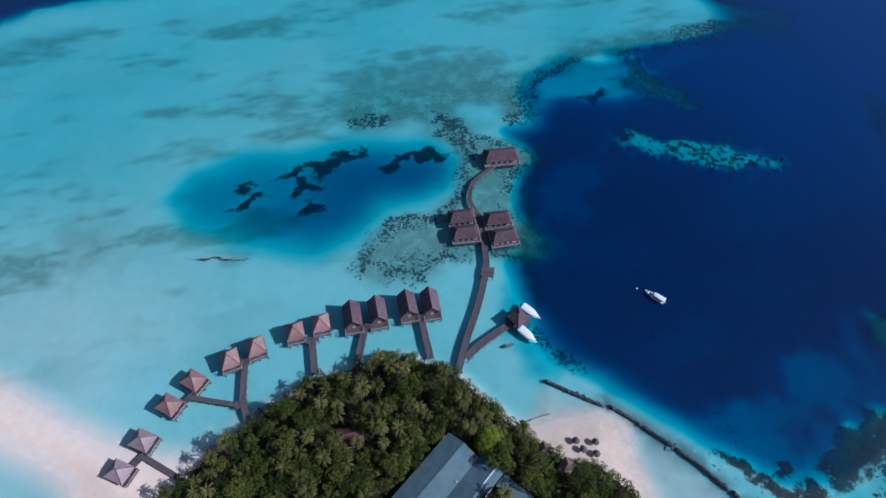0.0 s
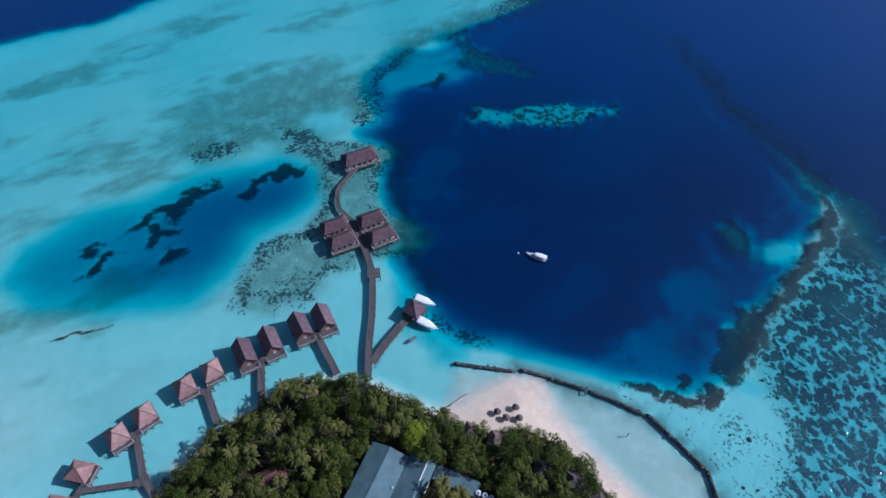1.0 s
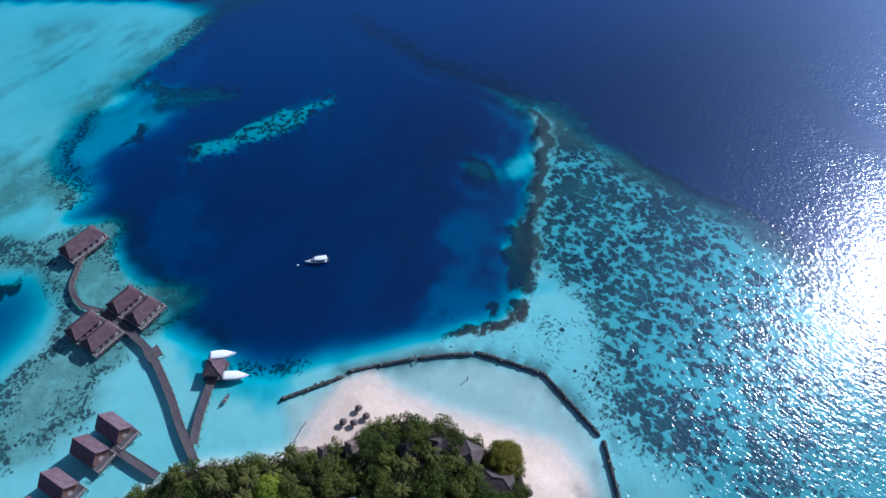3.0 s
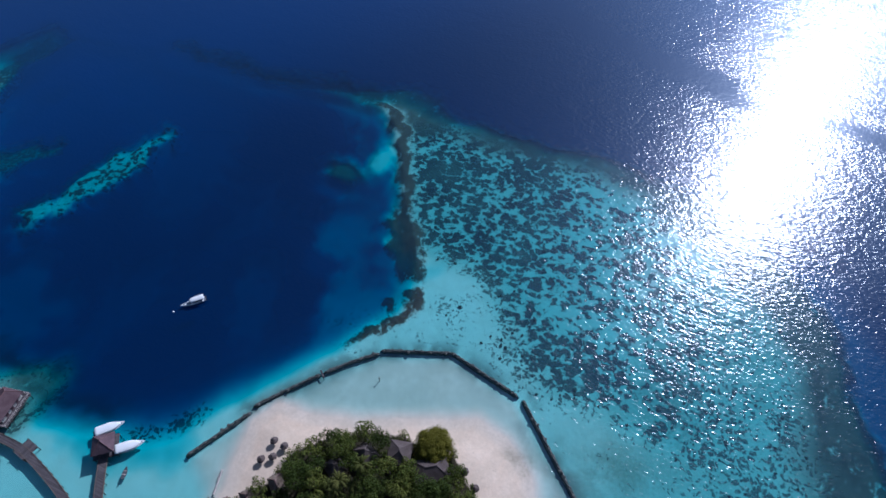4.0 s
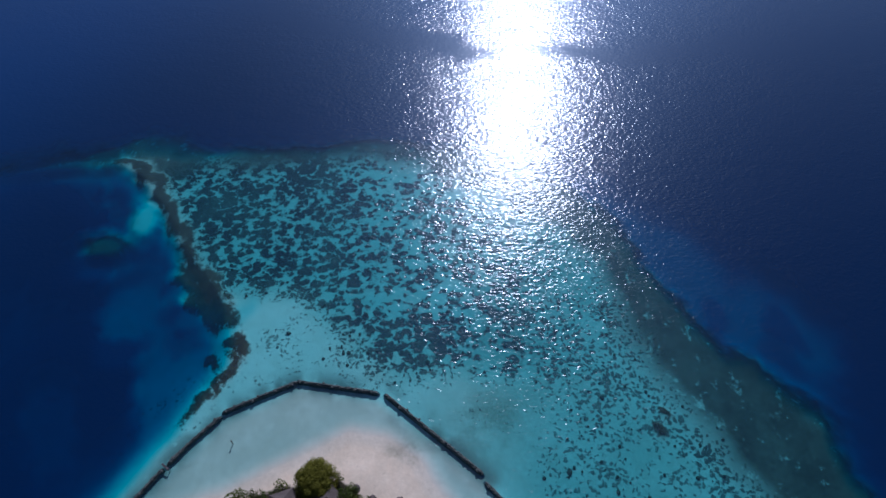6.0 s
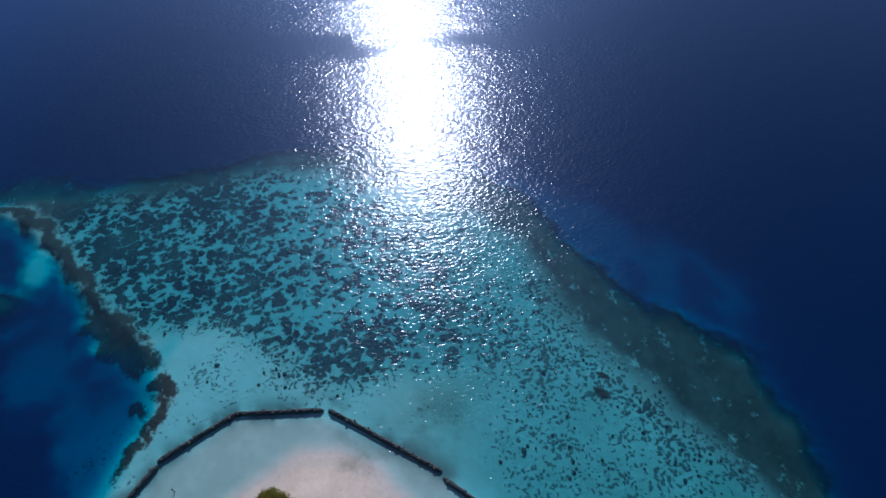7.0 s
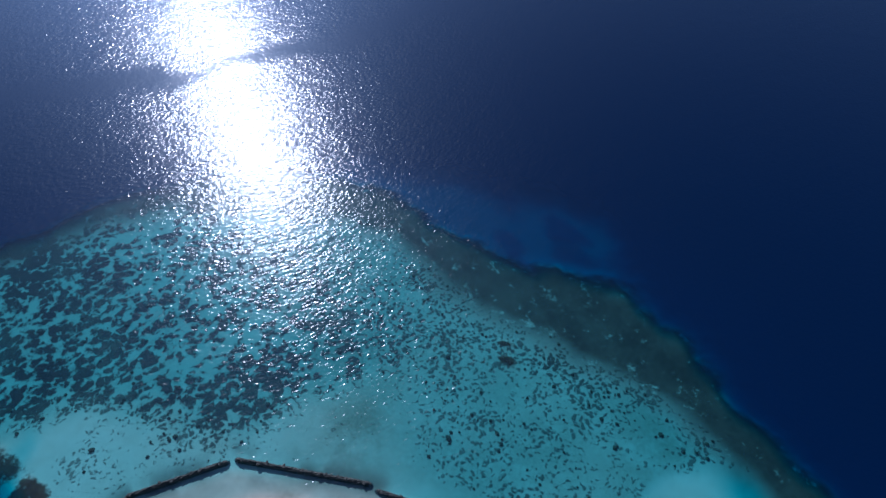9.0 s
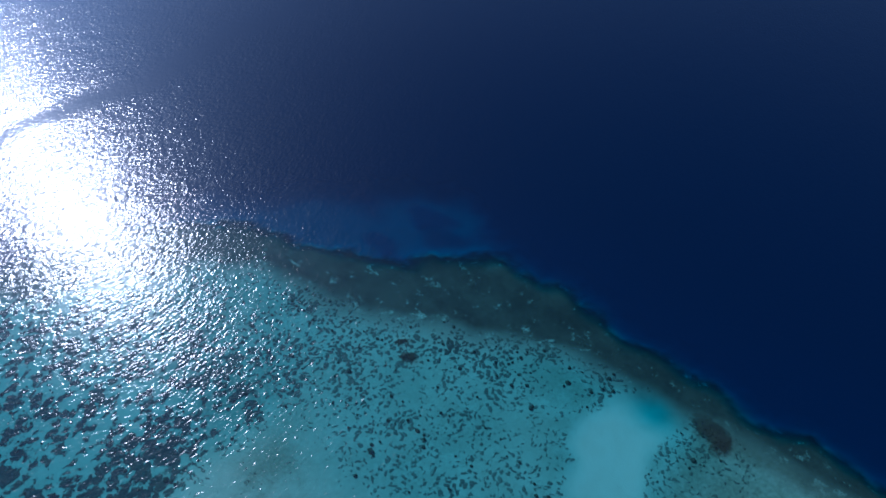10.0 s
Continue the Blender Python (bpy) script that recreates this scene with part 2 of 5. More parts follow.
SEABED, WATER = mat_seabed(), mat_water()
ROOF_PINK = mat_shingle("bleached_red_shingles", (0.16, 0.085, 0.075), (0.31, 0.175, 0.15), (0.43, 0.27, 0.235))
ROOF_RED = mat_shingle("red_brown_shingles", (0.046, 0.026, 0.030), (0.084, 0.05, 0.056), (0.13, 0.085, 0.09))
ROOF_MAUVE = mat_shingle("grey_red_shingles", (0.19, 0.13, 0.13), (0.34, 0.25, 0.245), (0.45, 0.35, 0.34))
ROOF_PLUM = mat_shingle("dark_plum_shingles", (0.07, 0.043, 0.05), (0.13, 0.083, 0.093), (0.2, 0.14, 0.15))
THATCH = mat_shingle("grey_palm_thatch", (0.06, 0.044, 0.04), (0.115, 0.088, 0.08), (0.18, 0.14, 0.125), 0.2)
TAN_THATCH = mat_shingle("tan_palm_thatch", (0.12, 0.085, 0.06), (0.22, 0.165, 0.125), (0.32, 0.25, 0.20), 0.2)
ROOF_RUST = mat_shingle("rust_red_shingles", (0.05, 0.022, 0.018), (0.095, 0.042, 0.034), (0.15, 0.07, 0.055))
RIDGE = mat_plain("ridge_capping", (0.10, 0.05, 0.05), (0.2, 0.11, 0.1), 1.5)
DECK = mat_wood("grey_deck_boards", (0.055, 0.047, 0.05), (0.14, 0.12, 0.122))
TIMBER = mat_plain("weathered_timber", (0.07, 0.05, 0.04), (0.18, 0.14, 0.115), 1.2)
PALE_WOOD = mat_plain("pale_railing_wood", (0.33, 0.27, 0.24), (0.55, 0.48, 0.44), 2.0)
WALL_WOOD = mat_wood("brown_wall_boards", (0.13, 0.07, 0.05), (0.26, 0.15, 0.11), 0.2, 2)
GLASS = mat_plain("dark_window_glass", (0.01, 0.014, 0.017), (0.02, 0.026, 0.03), 1.0, 0.08, 0.0, 0.5)
WHITE = mat_plain("white_gelcoat", (0.72, 0.73, 0.73), (0.82, 0.82, 0.81), 0.8, 0.3, 0.03, 0.5)
CANVAS = mat_plain("white_boat_canvas", (0.70, 0.70, 0.69), (0.82, 0.82, 0.80), 0.7, 0.8, 0.15)
NAVY = mat_plain("dark_blue_paint", (0.02, 0.035, 0.07), (0.04, 0.06, 0.11), 1.0, 0.35, 0.05)
GREY = mat_plain("grey_metal", (0.12, 0.12, 0.12), (0.25, 0.25, 0.25), 3.0, 0.4, 0.1, 0.5, 0.6)
ROCKWALL = mat_plain("wet_coral_rock", (0.05, 0.055, 0.055), (0.145, 0.145, 0.13), 0.9, 0.9, 0.8, 0.1, 0.0, 0.3)
SHEET = mat_sheet_metal()
FLASHING = mat_plain("pale_flashing", (0.55, 0.56, 0.55), (0.72, 0.73, 0.72), 1.0, 0.5)
PLASTER = mat_plain("stained_plaster", (0.42, 0.40, 0.36), (0.62, 0.59, 0.54), 0.6, 0.85)
TANK = mat_plain("white_tank_plastic", (0.7, 0.71, 0.71), (0.83, 0.83, 0.83), 0.8, 0.45, 0.05)
BARK = mat_plain("grey_bark", (0.10, 0.08, 0.06), (0.24, 0.20, 0.16), 2.0, 0.9, 0.6)
PALM_LEAF = mat_leaf("palm_fronds", (0.042, 0.05, 0.012), (0.09, 0.098, 0.022), (0.20, 0.178, 0.052))
DRY_LEAF = mat_leaf("dry_palm_fronds", (0.12, 0.085, 0.035), (0.2, 0.15, 0.07), (0.28, 0.22, 0.11), 0.15)
BROAD_LEAF = mat_leaf("broad_leaves", (0.026, 0.042, 0.009), (0.064, 0.088, 0.016), (0.17, 0.178, 0.036))
LIME_LEAF = mat_leaf("lime_green_leaves", (0.145, 0.19, 0.016), (0.20, 0.25, 0.02), (0.28, 0.32, 0.04))
OLIVE_LEAF = mat_leaf("olive_leaves", (0.12, 0.112, 0.014), (0.18, 0.16, 0.02), (0.25, 0.21, 0.035))


# ---- shapes ----
class Shape:
    """Vertices and faces gathered for one mesh."""

    def __init__(self):
        self.v, self.f = [], []

    def add(self, verts, faces):
        b = len(self.v)
        self.v += [tuple(p) for p in verts]
        self.f += [tuple(b + i for i in f) for f in faces]
        return self

    def box(self, x0, y0, z0, x1, y1, z1, m=None):
        vs = [Vector((x, y, z)) for x in (x0, x1) for y in (y0, y1) for z in (z0, z1)]
        if m is not None:
            vs = [m @ p for p in vs]
        return self.add(vs, [(0, 1, 3, 2), (4, 6, 7, 5), (0, 4, 5, 1), (2, 3, 7, 6), (0, 2, 6, 4), (1, 5, 7, 3)])

    def tube(self, pts, radii, sides=8, cap=True):
        """Rings along points, each ring square to the way between its neighbours."""
        pts = [Vector(p) for p in pts]
        b, n = len(self.v), len(pts)
        for i, (p, r) in enumerate(zip(pts, radii)):
            way = (pts[min(i + 1, n - 1)] - pts[max(i - 1, 0)]).normalized()
            side = way.cross(Vector((0.31, 0.95, 0.05))).normalized()
            up = side.cross(way)
            for k in range(sides):
                a = 2 * math.pi * k / sides
                self.v.append(tuple(p + r * (math.cos(a) * side + math.sin(a) * up)))
        for i in range(n - 1):
            for k in range(sides):
                q = (k + 1) % sides
                self.f.append((b + i * sides + k, b + i * sides + q, b + (i + 1) * sides + q, b + (i + 1) * sides + k))
        if cap:
            self.f.append(tuple(b + k for k in reversed(range(sides))))
            self.f.append(tuple(b + (n - 1) * sides + k for k in range(sides)))
        return self

    def mesh(self, name, smooth=False):
        me = bpy.data.meshes.new(name)
        me.from_pydata(self.v, [], self.f)
        if smooth:
            me.polygons.foreach_set("use_smooth", [True] * len(me.polygons))
        me.update()
        return me


def part(name, shape, material, parent=None, label="", smooth=False):
    """One mesh object under a thing or a part."""
    me = shape.mesh(name, smooth)
    me.materials.append(material)
    ob = new(name, me)
    ob.parent = parent
    return tagged(ob, label)


def thing(name, m, label, category, group=""):
    ob = new(name)
    ob.empty_display_size = 0.5
    ob.matrix_basis = m
    return tagged(ob, label, category, group)


def rect_roof(lx, ly, eave, ridge, top, thick=0.16, gable=False):
    """A hipped or gabled roof over lx by ly with a ridge along x; ridge: its length."""
    s = Shape()
    hx, hy, r = lx / 2, ly / 2, ridge / 2
    if gable:
        r = hx
    for d in (0.0, -thick):
        s.add([(-hx, -hy, eave + d), (hx, -hy, eave + d), (hx, hy, eave + d), (-hx, hy, eave + d), (-r, 0, top + d), (r, 0, top + d)], [])
    up = [(0, 1, 5, 4), (2, 3, 4, 5)] + ([] if gable else [(1, 2, 5), (3, 0, 4)])
    s.f += up + [tuple(6 + i for i in reversed(f)) for f in up]
    rim = [(0, 1), (2, 3)] + ([(1, 5), (5, 2), (3, 4), (4, 0)] if gable else [(1, 2), (3, 0)])
    s.f += [(b, a, a + 6, b + 6) for a, b in rim]
    return s


# ---- the lie of the land ----
def in_poly(x, y, poly):
    """Signed distance to a closed outline, positive inside."""
    p = np.array(poly, float)
    q = np.roll(p, -1, 0)
    best = np.full(x.shape, 1e9)
    inside = np.zeros(x.shape, bool)
    for (ax, ay), (bx, by) in zip(p, q):
        dx, dy = bx - ax, by - ay
        t = np.clip(((x - ax) * dx + (y - ay) * dy) / (dx * dx + dy * dy), 0, 1)
        best = np.minimum(best, np.hypot(x - ax - t * dx, y - ay - t * dy))
        cross = ((ay > y) != (by > y)) & (x < (bx - ax) * (y - ay) / (by - ay + 1e-12) + ax)
        inside ^= cross
    return np.where(inside, best, -best)


def to_line(x, y, pts):
    best = np.full(x.shape, 1e9)
    for (ax, ay), (bx, by) in zip(pts, pts[1:]):
        dx, dy = bx - ax, by - ay
        t = np.clip(((x - ax) * dx + (y - ay) * dy) / (dx * dx + dy * dy), 0, 1)
        best = np.minimum(best, np.hypot(x - ax - t * dx, y - ay - t * dy))
    return best


rng = np.random.default_rng(7)
LATTICE = rng.random((256, 256))


def grain(x, y, size, octaves=4, rough=0.5, shift=0.0):
    """Smooth noise between 0 and 1 with lumps of the given size."""
    out, amp, total = np.zeros(x.shape), 1.0, 0.0
    for o in range(octaves):
        u, v = x / size + 37.3 * o + shift + 1000, y / size + 11.7 * o + shift + 1000
        i, j = np.floor(u).astype(int), np.floor(v).astype(int)
        a, b = u - i, v - j
        a, b = a * a * (3 - 2 * a), b * b * (3 - 2 * b)
        g = lambda di, dj: LATTICE[(i + di) % 256, (j + dj) % 256]
        out += amp * ((g(0, 0) * (1 - a) + g(1, 0) * a) * (1 - b) + (g(0, 1) * (1 - a) + g(1, 1) * a) * b)
        total, amp, size = total + amp, amp * rough, size / 2
    return out / total


def step(v, a, b):
    t = np.clip((v - a) / (b - a), 0, 1)
    return t * t * (3 - 2 * t)


PLATFORM = [(-45, 323), (-77, 307), (-107, 302), (-140, 296), (-215, 275), (-290, 180), (-300, 40), (-220, -70), (-120, -108), (-38, -103), (-10, -103), (5, -102), (20, -101), (33, -101), (46, -97),
            (60, -88), (72, -84), (87, -77), (103, -73), (126, -71), (144, -60), (164, -38), (181, -14), (187, 12), (187, 34), (184, 52), (186, 72), (193, 92), (190, 112), (178, 180), (166, 262), (173, 281), (130, 300), (112, 325), (85, 355), (40, 395), (-5, 355)]
BASIN = [(146, 268), (117, 259), (96, 252), (80, 243), (70, 237), (46, 235), (35, 219), (38, 197), (26, 191), (34, 177), (28, 158), (28, 142), (24, 121), (28, 104), (31, 92), (37, 84), (48, 78),
         (63, 69), (78, 58), (94, 52), (108, 52), (117, 54), (126, 60), (137, 68), (150, 75), (164, 82), (178, 91), (187, 104), (186, 135), (184, 160), (182, 200), (172, 262)]
NW_POOL = [(-108, 150), (-102, 166), (-82, 177), (-62, 179), (-40, 186), (-6, 184), (9, 174), (6, 156), (-5, 147), (-18, 143), (-29, 130), (-44, 121), (-61, 124), (-79, 131), (-95, 136)]
SHELF = [(39, 226), (57, 241), (82, 247), (86, 236), (92, 214), (78, 205), (66, 208), (48, 206), (40, 203)]
RUST_BAND = [(190, 104), (187, 97), (175.5, 88), (163, 81), (149, 73.5), (136, 66.5), (125, 59), (115, 55)]
RIDGE_LINE = [(188, 215), (189, 181), (187, 160), (191, 145), (195, 128), (194, 110)]
SPUR = [(187, 112), (199, 104), (200, 86), (192, 72), (180, 80), (180, 88), (187, 98)]
PATCH = [(76, 197), (96, 188), (118, 186), (138, 176), (133, 169), (112, 169.5), (95, 171), (73, 186)]
FAR_REEF = [(83, 247), (93, 246), (97, 232), (107, 222), (113, 207), (105, 204), (93, 213), (85, 227), (86, 238)]
SPA_REEF = [(-33, 119), (-27, 132), (-18, 143), (-5, 146), (4, 154), (8, 165), (9, 178), (0, 190), (19, 186), (38, 181), (39, 172), (28, 166), (25, 150), (34, 140), (42, 131), (38, 123), (24, 124), (15, 126), (1, 125), (-6, 116), (-20, 113)]
RIM = [(-50, 200), (-22, 219), (10, 232), (37, 237), (57, 251), (85, 262), (128, 276), (171, 282), (166, 262), (126, 257), (90, 253), (72, 243), (44, 230), (37, 214), (38, 199), (22, 199), (3, 188), (-12, 197), (-36, 194)]
FRINGES = [[(-40, 196), (-20, 198.5), (2, 198), (11, 186), (10, 178)], [(27, 198), (34, 205), (37, 211), (37, 222), (45, 233), (64, 243.5)], [(84, 248), (101, 253), (127, 259), (152, 264), (168, 272)]]
ALGAE = [(-50, 225), (-28, 236), (2, 250), (24, 254), (34, 240), (30, 222), (16, 216), (0, 213), (-6, 203), (-20, 198), (-40, 194), (-46, 206)]
EAST_FLAT = [(180, 85), (166, 79), (152, 72), (136, 61), (124, 51), (121, 26), (107, 15), (98, 7), (91, -4), (90, -22), (86, -45), (88, -74), (103, -73), (126, -71), (144, -60), (164, -38), (181, -14), (187, 12), (187, 34), (184, 52), (186, 72)]
OUTER = [(191, 112), (200, 96), (192, 72), (189, 52), (191, 30), (191, 8), (186, -22), (171, -52), (152, -71), (137, -76), (118, -80), (104, -84), (93, -89), (82, -102), (66, -114.5), (48, -115), (37, -111), (22, -107.5), (-10, -106.5), (-40, -107), (-120, -112), (-220, -72), (-300, 40), (-290, 180), (-215, 280), (-140, 301), (-107, 307), (-77, 312), (-45, 328), (-5, 362), (40, 403), (88, 358), (116, 326), (140, 298), (176, 282), (168, 262), (180, 180)]
TERRACE = [(168, -62), (150, -72), (137, -77), (118, -81), (104, -85), (93, -90), (86, -104), (80, -120), (94, -134), (112, -124), (128, -106), (150, -92), (172, -78)]
CLOUD_S = [(78, 66), (88, 74), (99, 77), (110, 71), (109, 60), (104, 51), (96, 50), (86, 57)]
CLOUD_E = [(107, 86), (121, 93), (134, 88), (140, 79), (130, 68), (117, 65), (105, 74)]
INNER = [(32, 78), (50, 70), (67, 58), (80, 46), (89, 26), (83, 3), (58, -24), (40, -38), (20, -20), (20, 60)]
SHORE = [(23, 64), (30, 64.5), (38, 66.5), (47, 69), (55, 65), (56, 57), (59, 43), (64, 32), (69, 21), (73, 12), (71, 3), (64, -6), (57, -10), (40, -24), (10, -34), (-40, -30), (-80, 0), (-92, 34), (-103, 46), (-112, 51), (-124, 55), (-150, 64),
         (-150, 78), (-131, 71), (-115, 64), (-98, 57), (-80, 51), (-68, 51), (-58, 61), (-48, 70), (-39, 76), (-26, 80), (-16, 84), (-7, 83), (6, 78), (14, 70)]
WOOD = [(-75, 41), (-66, 53), (-57, 62), (-47, 71), (-38, 77), (-25, 81), (-16, 86), (-7, 85), (6, 80), (13, 72), (21, 65), (28, 59), (36, 53.5), (45, 52.5), (52.5, 45.5), (58, 36), (60, 28), (61, 14), (57, 9), (52, 4), (44, -8), (10, -22), (-40, -18), (-72, 8)]
SAND_POOL = [(23, -75), (21, -89), (16, -97), (2, -105), (-1, -94), (5, -84), (0, -74), (4, -64), (15, -62)]
BREAKWATER = [[(31.6, 78), (49.2, 69.6)], [(50.4, 70.2), (59, 64.2), (67, 58.2)], [(67.3, 57.9), (74, 52.2), (80, 46)], [(80.8, 46.4), (88.8, 26.3)], [(88.9, 27.3), (83.6, 3.8)], [(83.4, 2.6), (59.4, -22.4)], [(58, -22.2), (47, -31)]]


# paler and darker clouds in the deep basin: place, half axes, turn, depth, strength
CLOUDS = [(84, 98, 18, 9, 30, 20, 0.6), (50, 160, 22, 15, 20, 18, 0.75), (62, 130, 22, 12, 0, 21, 0.5), (166, 97, 8, 4, 35, 13, 0.8), (176, 112, 11, 7, 40, 19, 0.6), (76, 75, 9, 4, -30, 30, 0.8), (112, 62, 9, 4, 35, 30, 0.7), (110, 243, 14, 7, -20, 22, 0.7)]

# the same outside the basin: the dim brink by the jetty, the north-east shoal, hollows on the outer terrace
WASHES = [(93, 56, 22, 6, -28, 9, 0.7), (108, 55, 9, 6, 0, 10, 0.7), (70, 72, 15, 4, -35, 6.0, 0.6), (30, 106, 9, 22, 8, 5.0, 0.75), (172, 142, 24, 12, -55, 13, 0.85), (102.5, -97.5, 5.5, 4, 20, 28, 0.95), (97, -117, 7, 4, 0, 32, 0.9)]

# lumps of solid coral rock: place, half axes, turn
LUMPS = [(-48, 172.5, 11, 4.2, 33), (-40, 176.5, 5, 2.6, 25), (-60, 163, 7, 2.4, 30), (-75, 148.5, 8, 2.8, 32), (-78, 157, 3.4, 2.6, 0), (-54, 158, 4.2, 2.8, 20), (-51, 146.3, 4, 3.2, 0), (-11, 175, 11, 2.8, 18), (-20, 171.5, 4.5, 3, 0),
         (83, 54, 6, 2.0, -38), (93, 47.5, 6, 2.8, -12), (102, 43.8, 6, 3.0, 12), (96, 55, 3.6, 3.2, 0), (116, 55.5, 8, 4.5, 30), (-4, -99.5, 5.0, 4.2, 20), (-79, 122.3, 9, 0.7, 0), (68, 217, 6, 3.4, 0), (69.5, -72, 1.8, 1.5, 0), (73.5, -74, 2.4, 0.9, 40)]


def land(x, y):
    """Height of the ground and the cover on it, over arrays of places."""
    w = grain(x, y, 34, 4) - 0.5
    wf = grain(x, y, 9, 3, 0.5, 5.0) - 0.5
    RX, RY = 15 * (grain(x, y, 8, 3, 0.6, 21.0) - 0.5), 15 * (grain(x, y, 8, 3, 0.6, 43.0) - 0.5)
    # a second, rougher drift of places for ragged edges
    QX, QY = x + 13 * (grain(x, y, 14, 5, 0.62, 31.0) - 0.5), y + 13 * (grain(x, y, 14, 5, 0.62, 57.0) - 0.5)
    inside = lambda poly, k=6.0, kf=5.0: in_poly(x, y, poly) + k * w * 2 + kf * wf
    torn = lambda poly: in_poly(QX, QY, poly)
    lay = lambda base, share, level: base * (1 - share) + level * share
    spot = lambda cx, cy, a, b, deg=0.0, r=0.4, p=1.0: np.exp(-((((x - cx + r * RX) * math.cos(radians(deg)) + (y - cy + r * RY) * math.sin(radians(deg))) / a) ** 2 + ((-(x - cx + r * RX) * math.sin(radians(deg)) + (y - cy + r * RY) * math.cos(radians(deg))) / b) ** 2) ** p)

    # ---- heights ----
    plat = inside(PLATFORM, 2, 4)
    z = -1.85 - 0.9 * step(y + 0.5 * np.abs(x), 120, 320) - 0.8 * w
    z += 0.7 * step(-x, 40, 120) * step(-y, -170, -90)
    flat = inside(EAST_FLAT, 3, 4)
    z -= 1.15 * step(flat, -8, 8)
    z -= 1.0 * step(-(y + 0.3 * x), -10, 30) * step(x, -30, 10) * (1 - step(flat, -8, 8))
    pool = inside(NW_POOL, 3, 2)
    z -= 4.2 * step(pool, -6, 12) + (2.0 + 6.0 * step(x + 20 * w, -80, -30)) * step(pool, 2, 20)
    basin = in_poly(x, y, BASIN) + 3.0 * w * 2 + 3.0 * wf
    east = step(x + 14 * w, 70, 112)
    z -= (1 - east) * (12.0 * step(basin, -5, 6) + 26.0 * step(basin, 0, 18)) + east * (20.0 * step(basin, -1, 4) + 20 * step(basin, 3, 20))
    z -= 9.0 * step(y + 14 * w, 106, 140) * step(x + 14 * w, 130, 160)
    shelf = torn(SHELF)
    z = lay(z, step(shelf, -9, 9), -7.6)
    patch = torn(PATCH) + 9 * (grain(x, y, 7, 3, 0.6, 15.0) - 0.5)
    z = np.maximum(z, lay(z, 0.97 * step(patch, -4, 2), -3.5))
    far_reef = torn(FAR_REEF) + 7 * (grain(x, y, 7, 3, 0.6, 71.0) - 0.5)
    z = np.maximum(z, lay(z, 0.93 * step(far_reef, -3, 3), -5.0))
    hole = spot(156.5, 87.5, 8.5, 5.0, 18, 0.6, 2.0)
    z = lay(z, hole, -3.4)
    reef = inside(SPA_REEF, 3, 5)
    z = np.maximum(z, lay(z, step(reef, -5, 4), -1.9))
    # outer slope to the open sea
    out = torn(OUTER) + 3 * w
    z -= 1.6 * step(-plat, -4, 8) + 12 * step(-out, 0, 5) + 20 * step(-out, 2, 12) + 26 * step(-out, 10, 80) + 6 * step(-out, -9, 3) * step(y, -40, 0) * step(x, 120, 150)
    spur = in_poly(QX, QY, SPUR)
    z = np.where(z < -8, lay(z, 0.85 * step(spur, -9, 5), -8.0), z)
    spool = inside(SAND_POOL, 3, 7)
    z -= 0.8 * step(spool, -2, 6)
    blue = np.exp(-(((x - 9) / 7.5) ** 2 + ((y + 97) / 6.0) ** 2))
    z -= 3.0 * blue
    inner = in_poly(x, y, INNER) + 1.5 * w
    z = lay(z, step(inner, -1.0, 4.0), -0.85 + 0.3 * w)
    shore = in_poly(x, y, SHORE) + 3 * w + 1.5 * wf
    s = step(shore, np.where(inner > 1, -4.5, np.where(x < -66, -9.0, -5.0)), 1.0)
    z = np.maximum(z, lay(z, s, 0.03))
    z += 1.5 * step(shore, 0, 14)

    # ---- coral cover, as a share of the ground ----
    thick = grain(x, y, 16, 4, 0.6, 19.0) - 0.5
    cover = step(flat, -9, 2) * (0.40 + 0.19 * step(y, 0, 34) + 0.85 * thick - 0.14 * step(-y, 28, 60))
    cover = np.maximum(cover, (0.74 + 0.7 * thick) * spot(103, -6, 15, 22, 8, 0.6, 1.4))
    sw = step(plat, -4, 8) * step(-(y + 0.3 * x), 6, 34) * step(x, -30, 10) * step(-in_poly(x, y, INNER), 3, 10)
    cover = np.maximum(cover, sw * (0.19 + 0.6 * thick + 0.12 * step(plat, 26, 6) + 0.06 * step(x, 50, 80)))
    cover *= 1 - 0.8 * spot(112, 46, 10, 13, 0, 0.8, 2.0)
    rust = np.exp(-((to_line(x + 0.9 * RX, y + 0.9 * RY, RUST_BAND) / 4.4) ** 2.6))
    crest = np.exp(-((to_line(x + 0.8 * RX, y + 0.8 * RY, RIDGE_LINE) / 6.0) ** 2))
    cover *= 1 - rust
    near = step(-inner, 1, 3) * step(-inner, 30, 16) * step(x, 60, 80)
    cover = np.maximum(cover, near * (0.10 + 0.3 * thick))
    cover = np.maximum(cover, step(patch, -4, 2) * 0.36)
    cover = np.maximum(cover, step(far_reef, -3, 2) * 0.42)
    cover = np.maximum(cover, step(inside(RIM, 3, 8), -4, 3) * (0.08 + 0.25 * step(x, 90, 120) + 0.3 * step(x, 112, 135)))
    cover *= step(spool, 2, -2)
    cover = np.maximum(cover, step(reef, -5, 2) * (0.06 + 0.2 * step(grain(x, y, 12, 3, 0.5, 9.0), 0.5, 0.75)))
    cover = np.maximum(cover, 0.5 * np.exp(-((reef - 1 + 0.5 * RX) / 2.6) ** 2) * step(grain(x, y, 14, 3, 0.5, 51.0), 0.36, 0.52))
    fringe = np.minimum.reduce([to_line(x + 0.7 * RX, y + 0.7 * RY, f) for f in FRINGES])
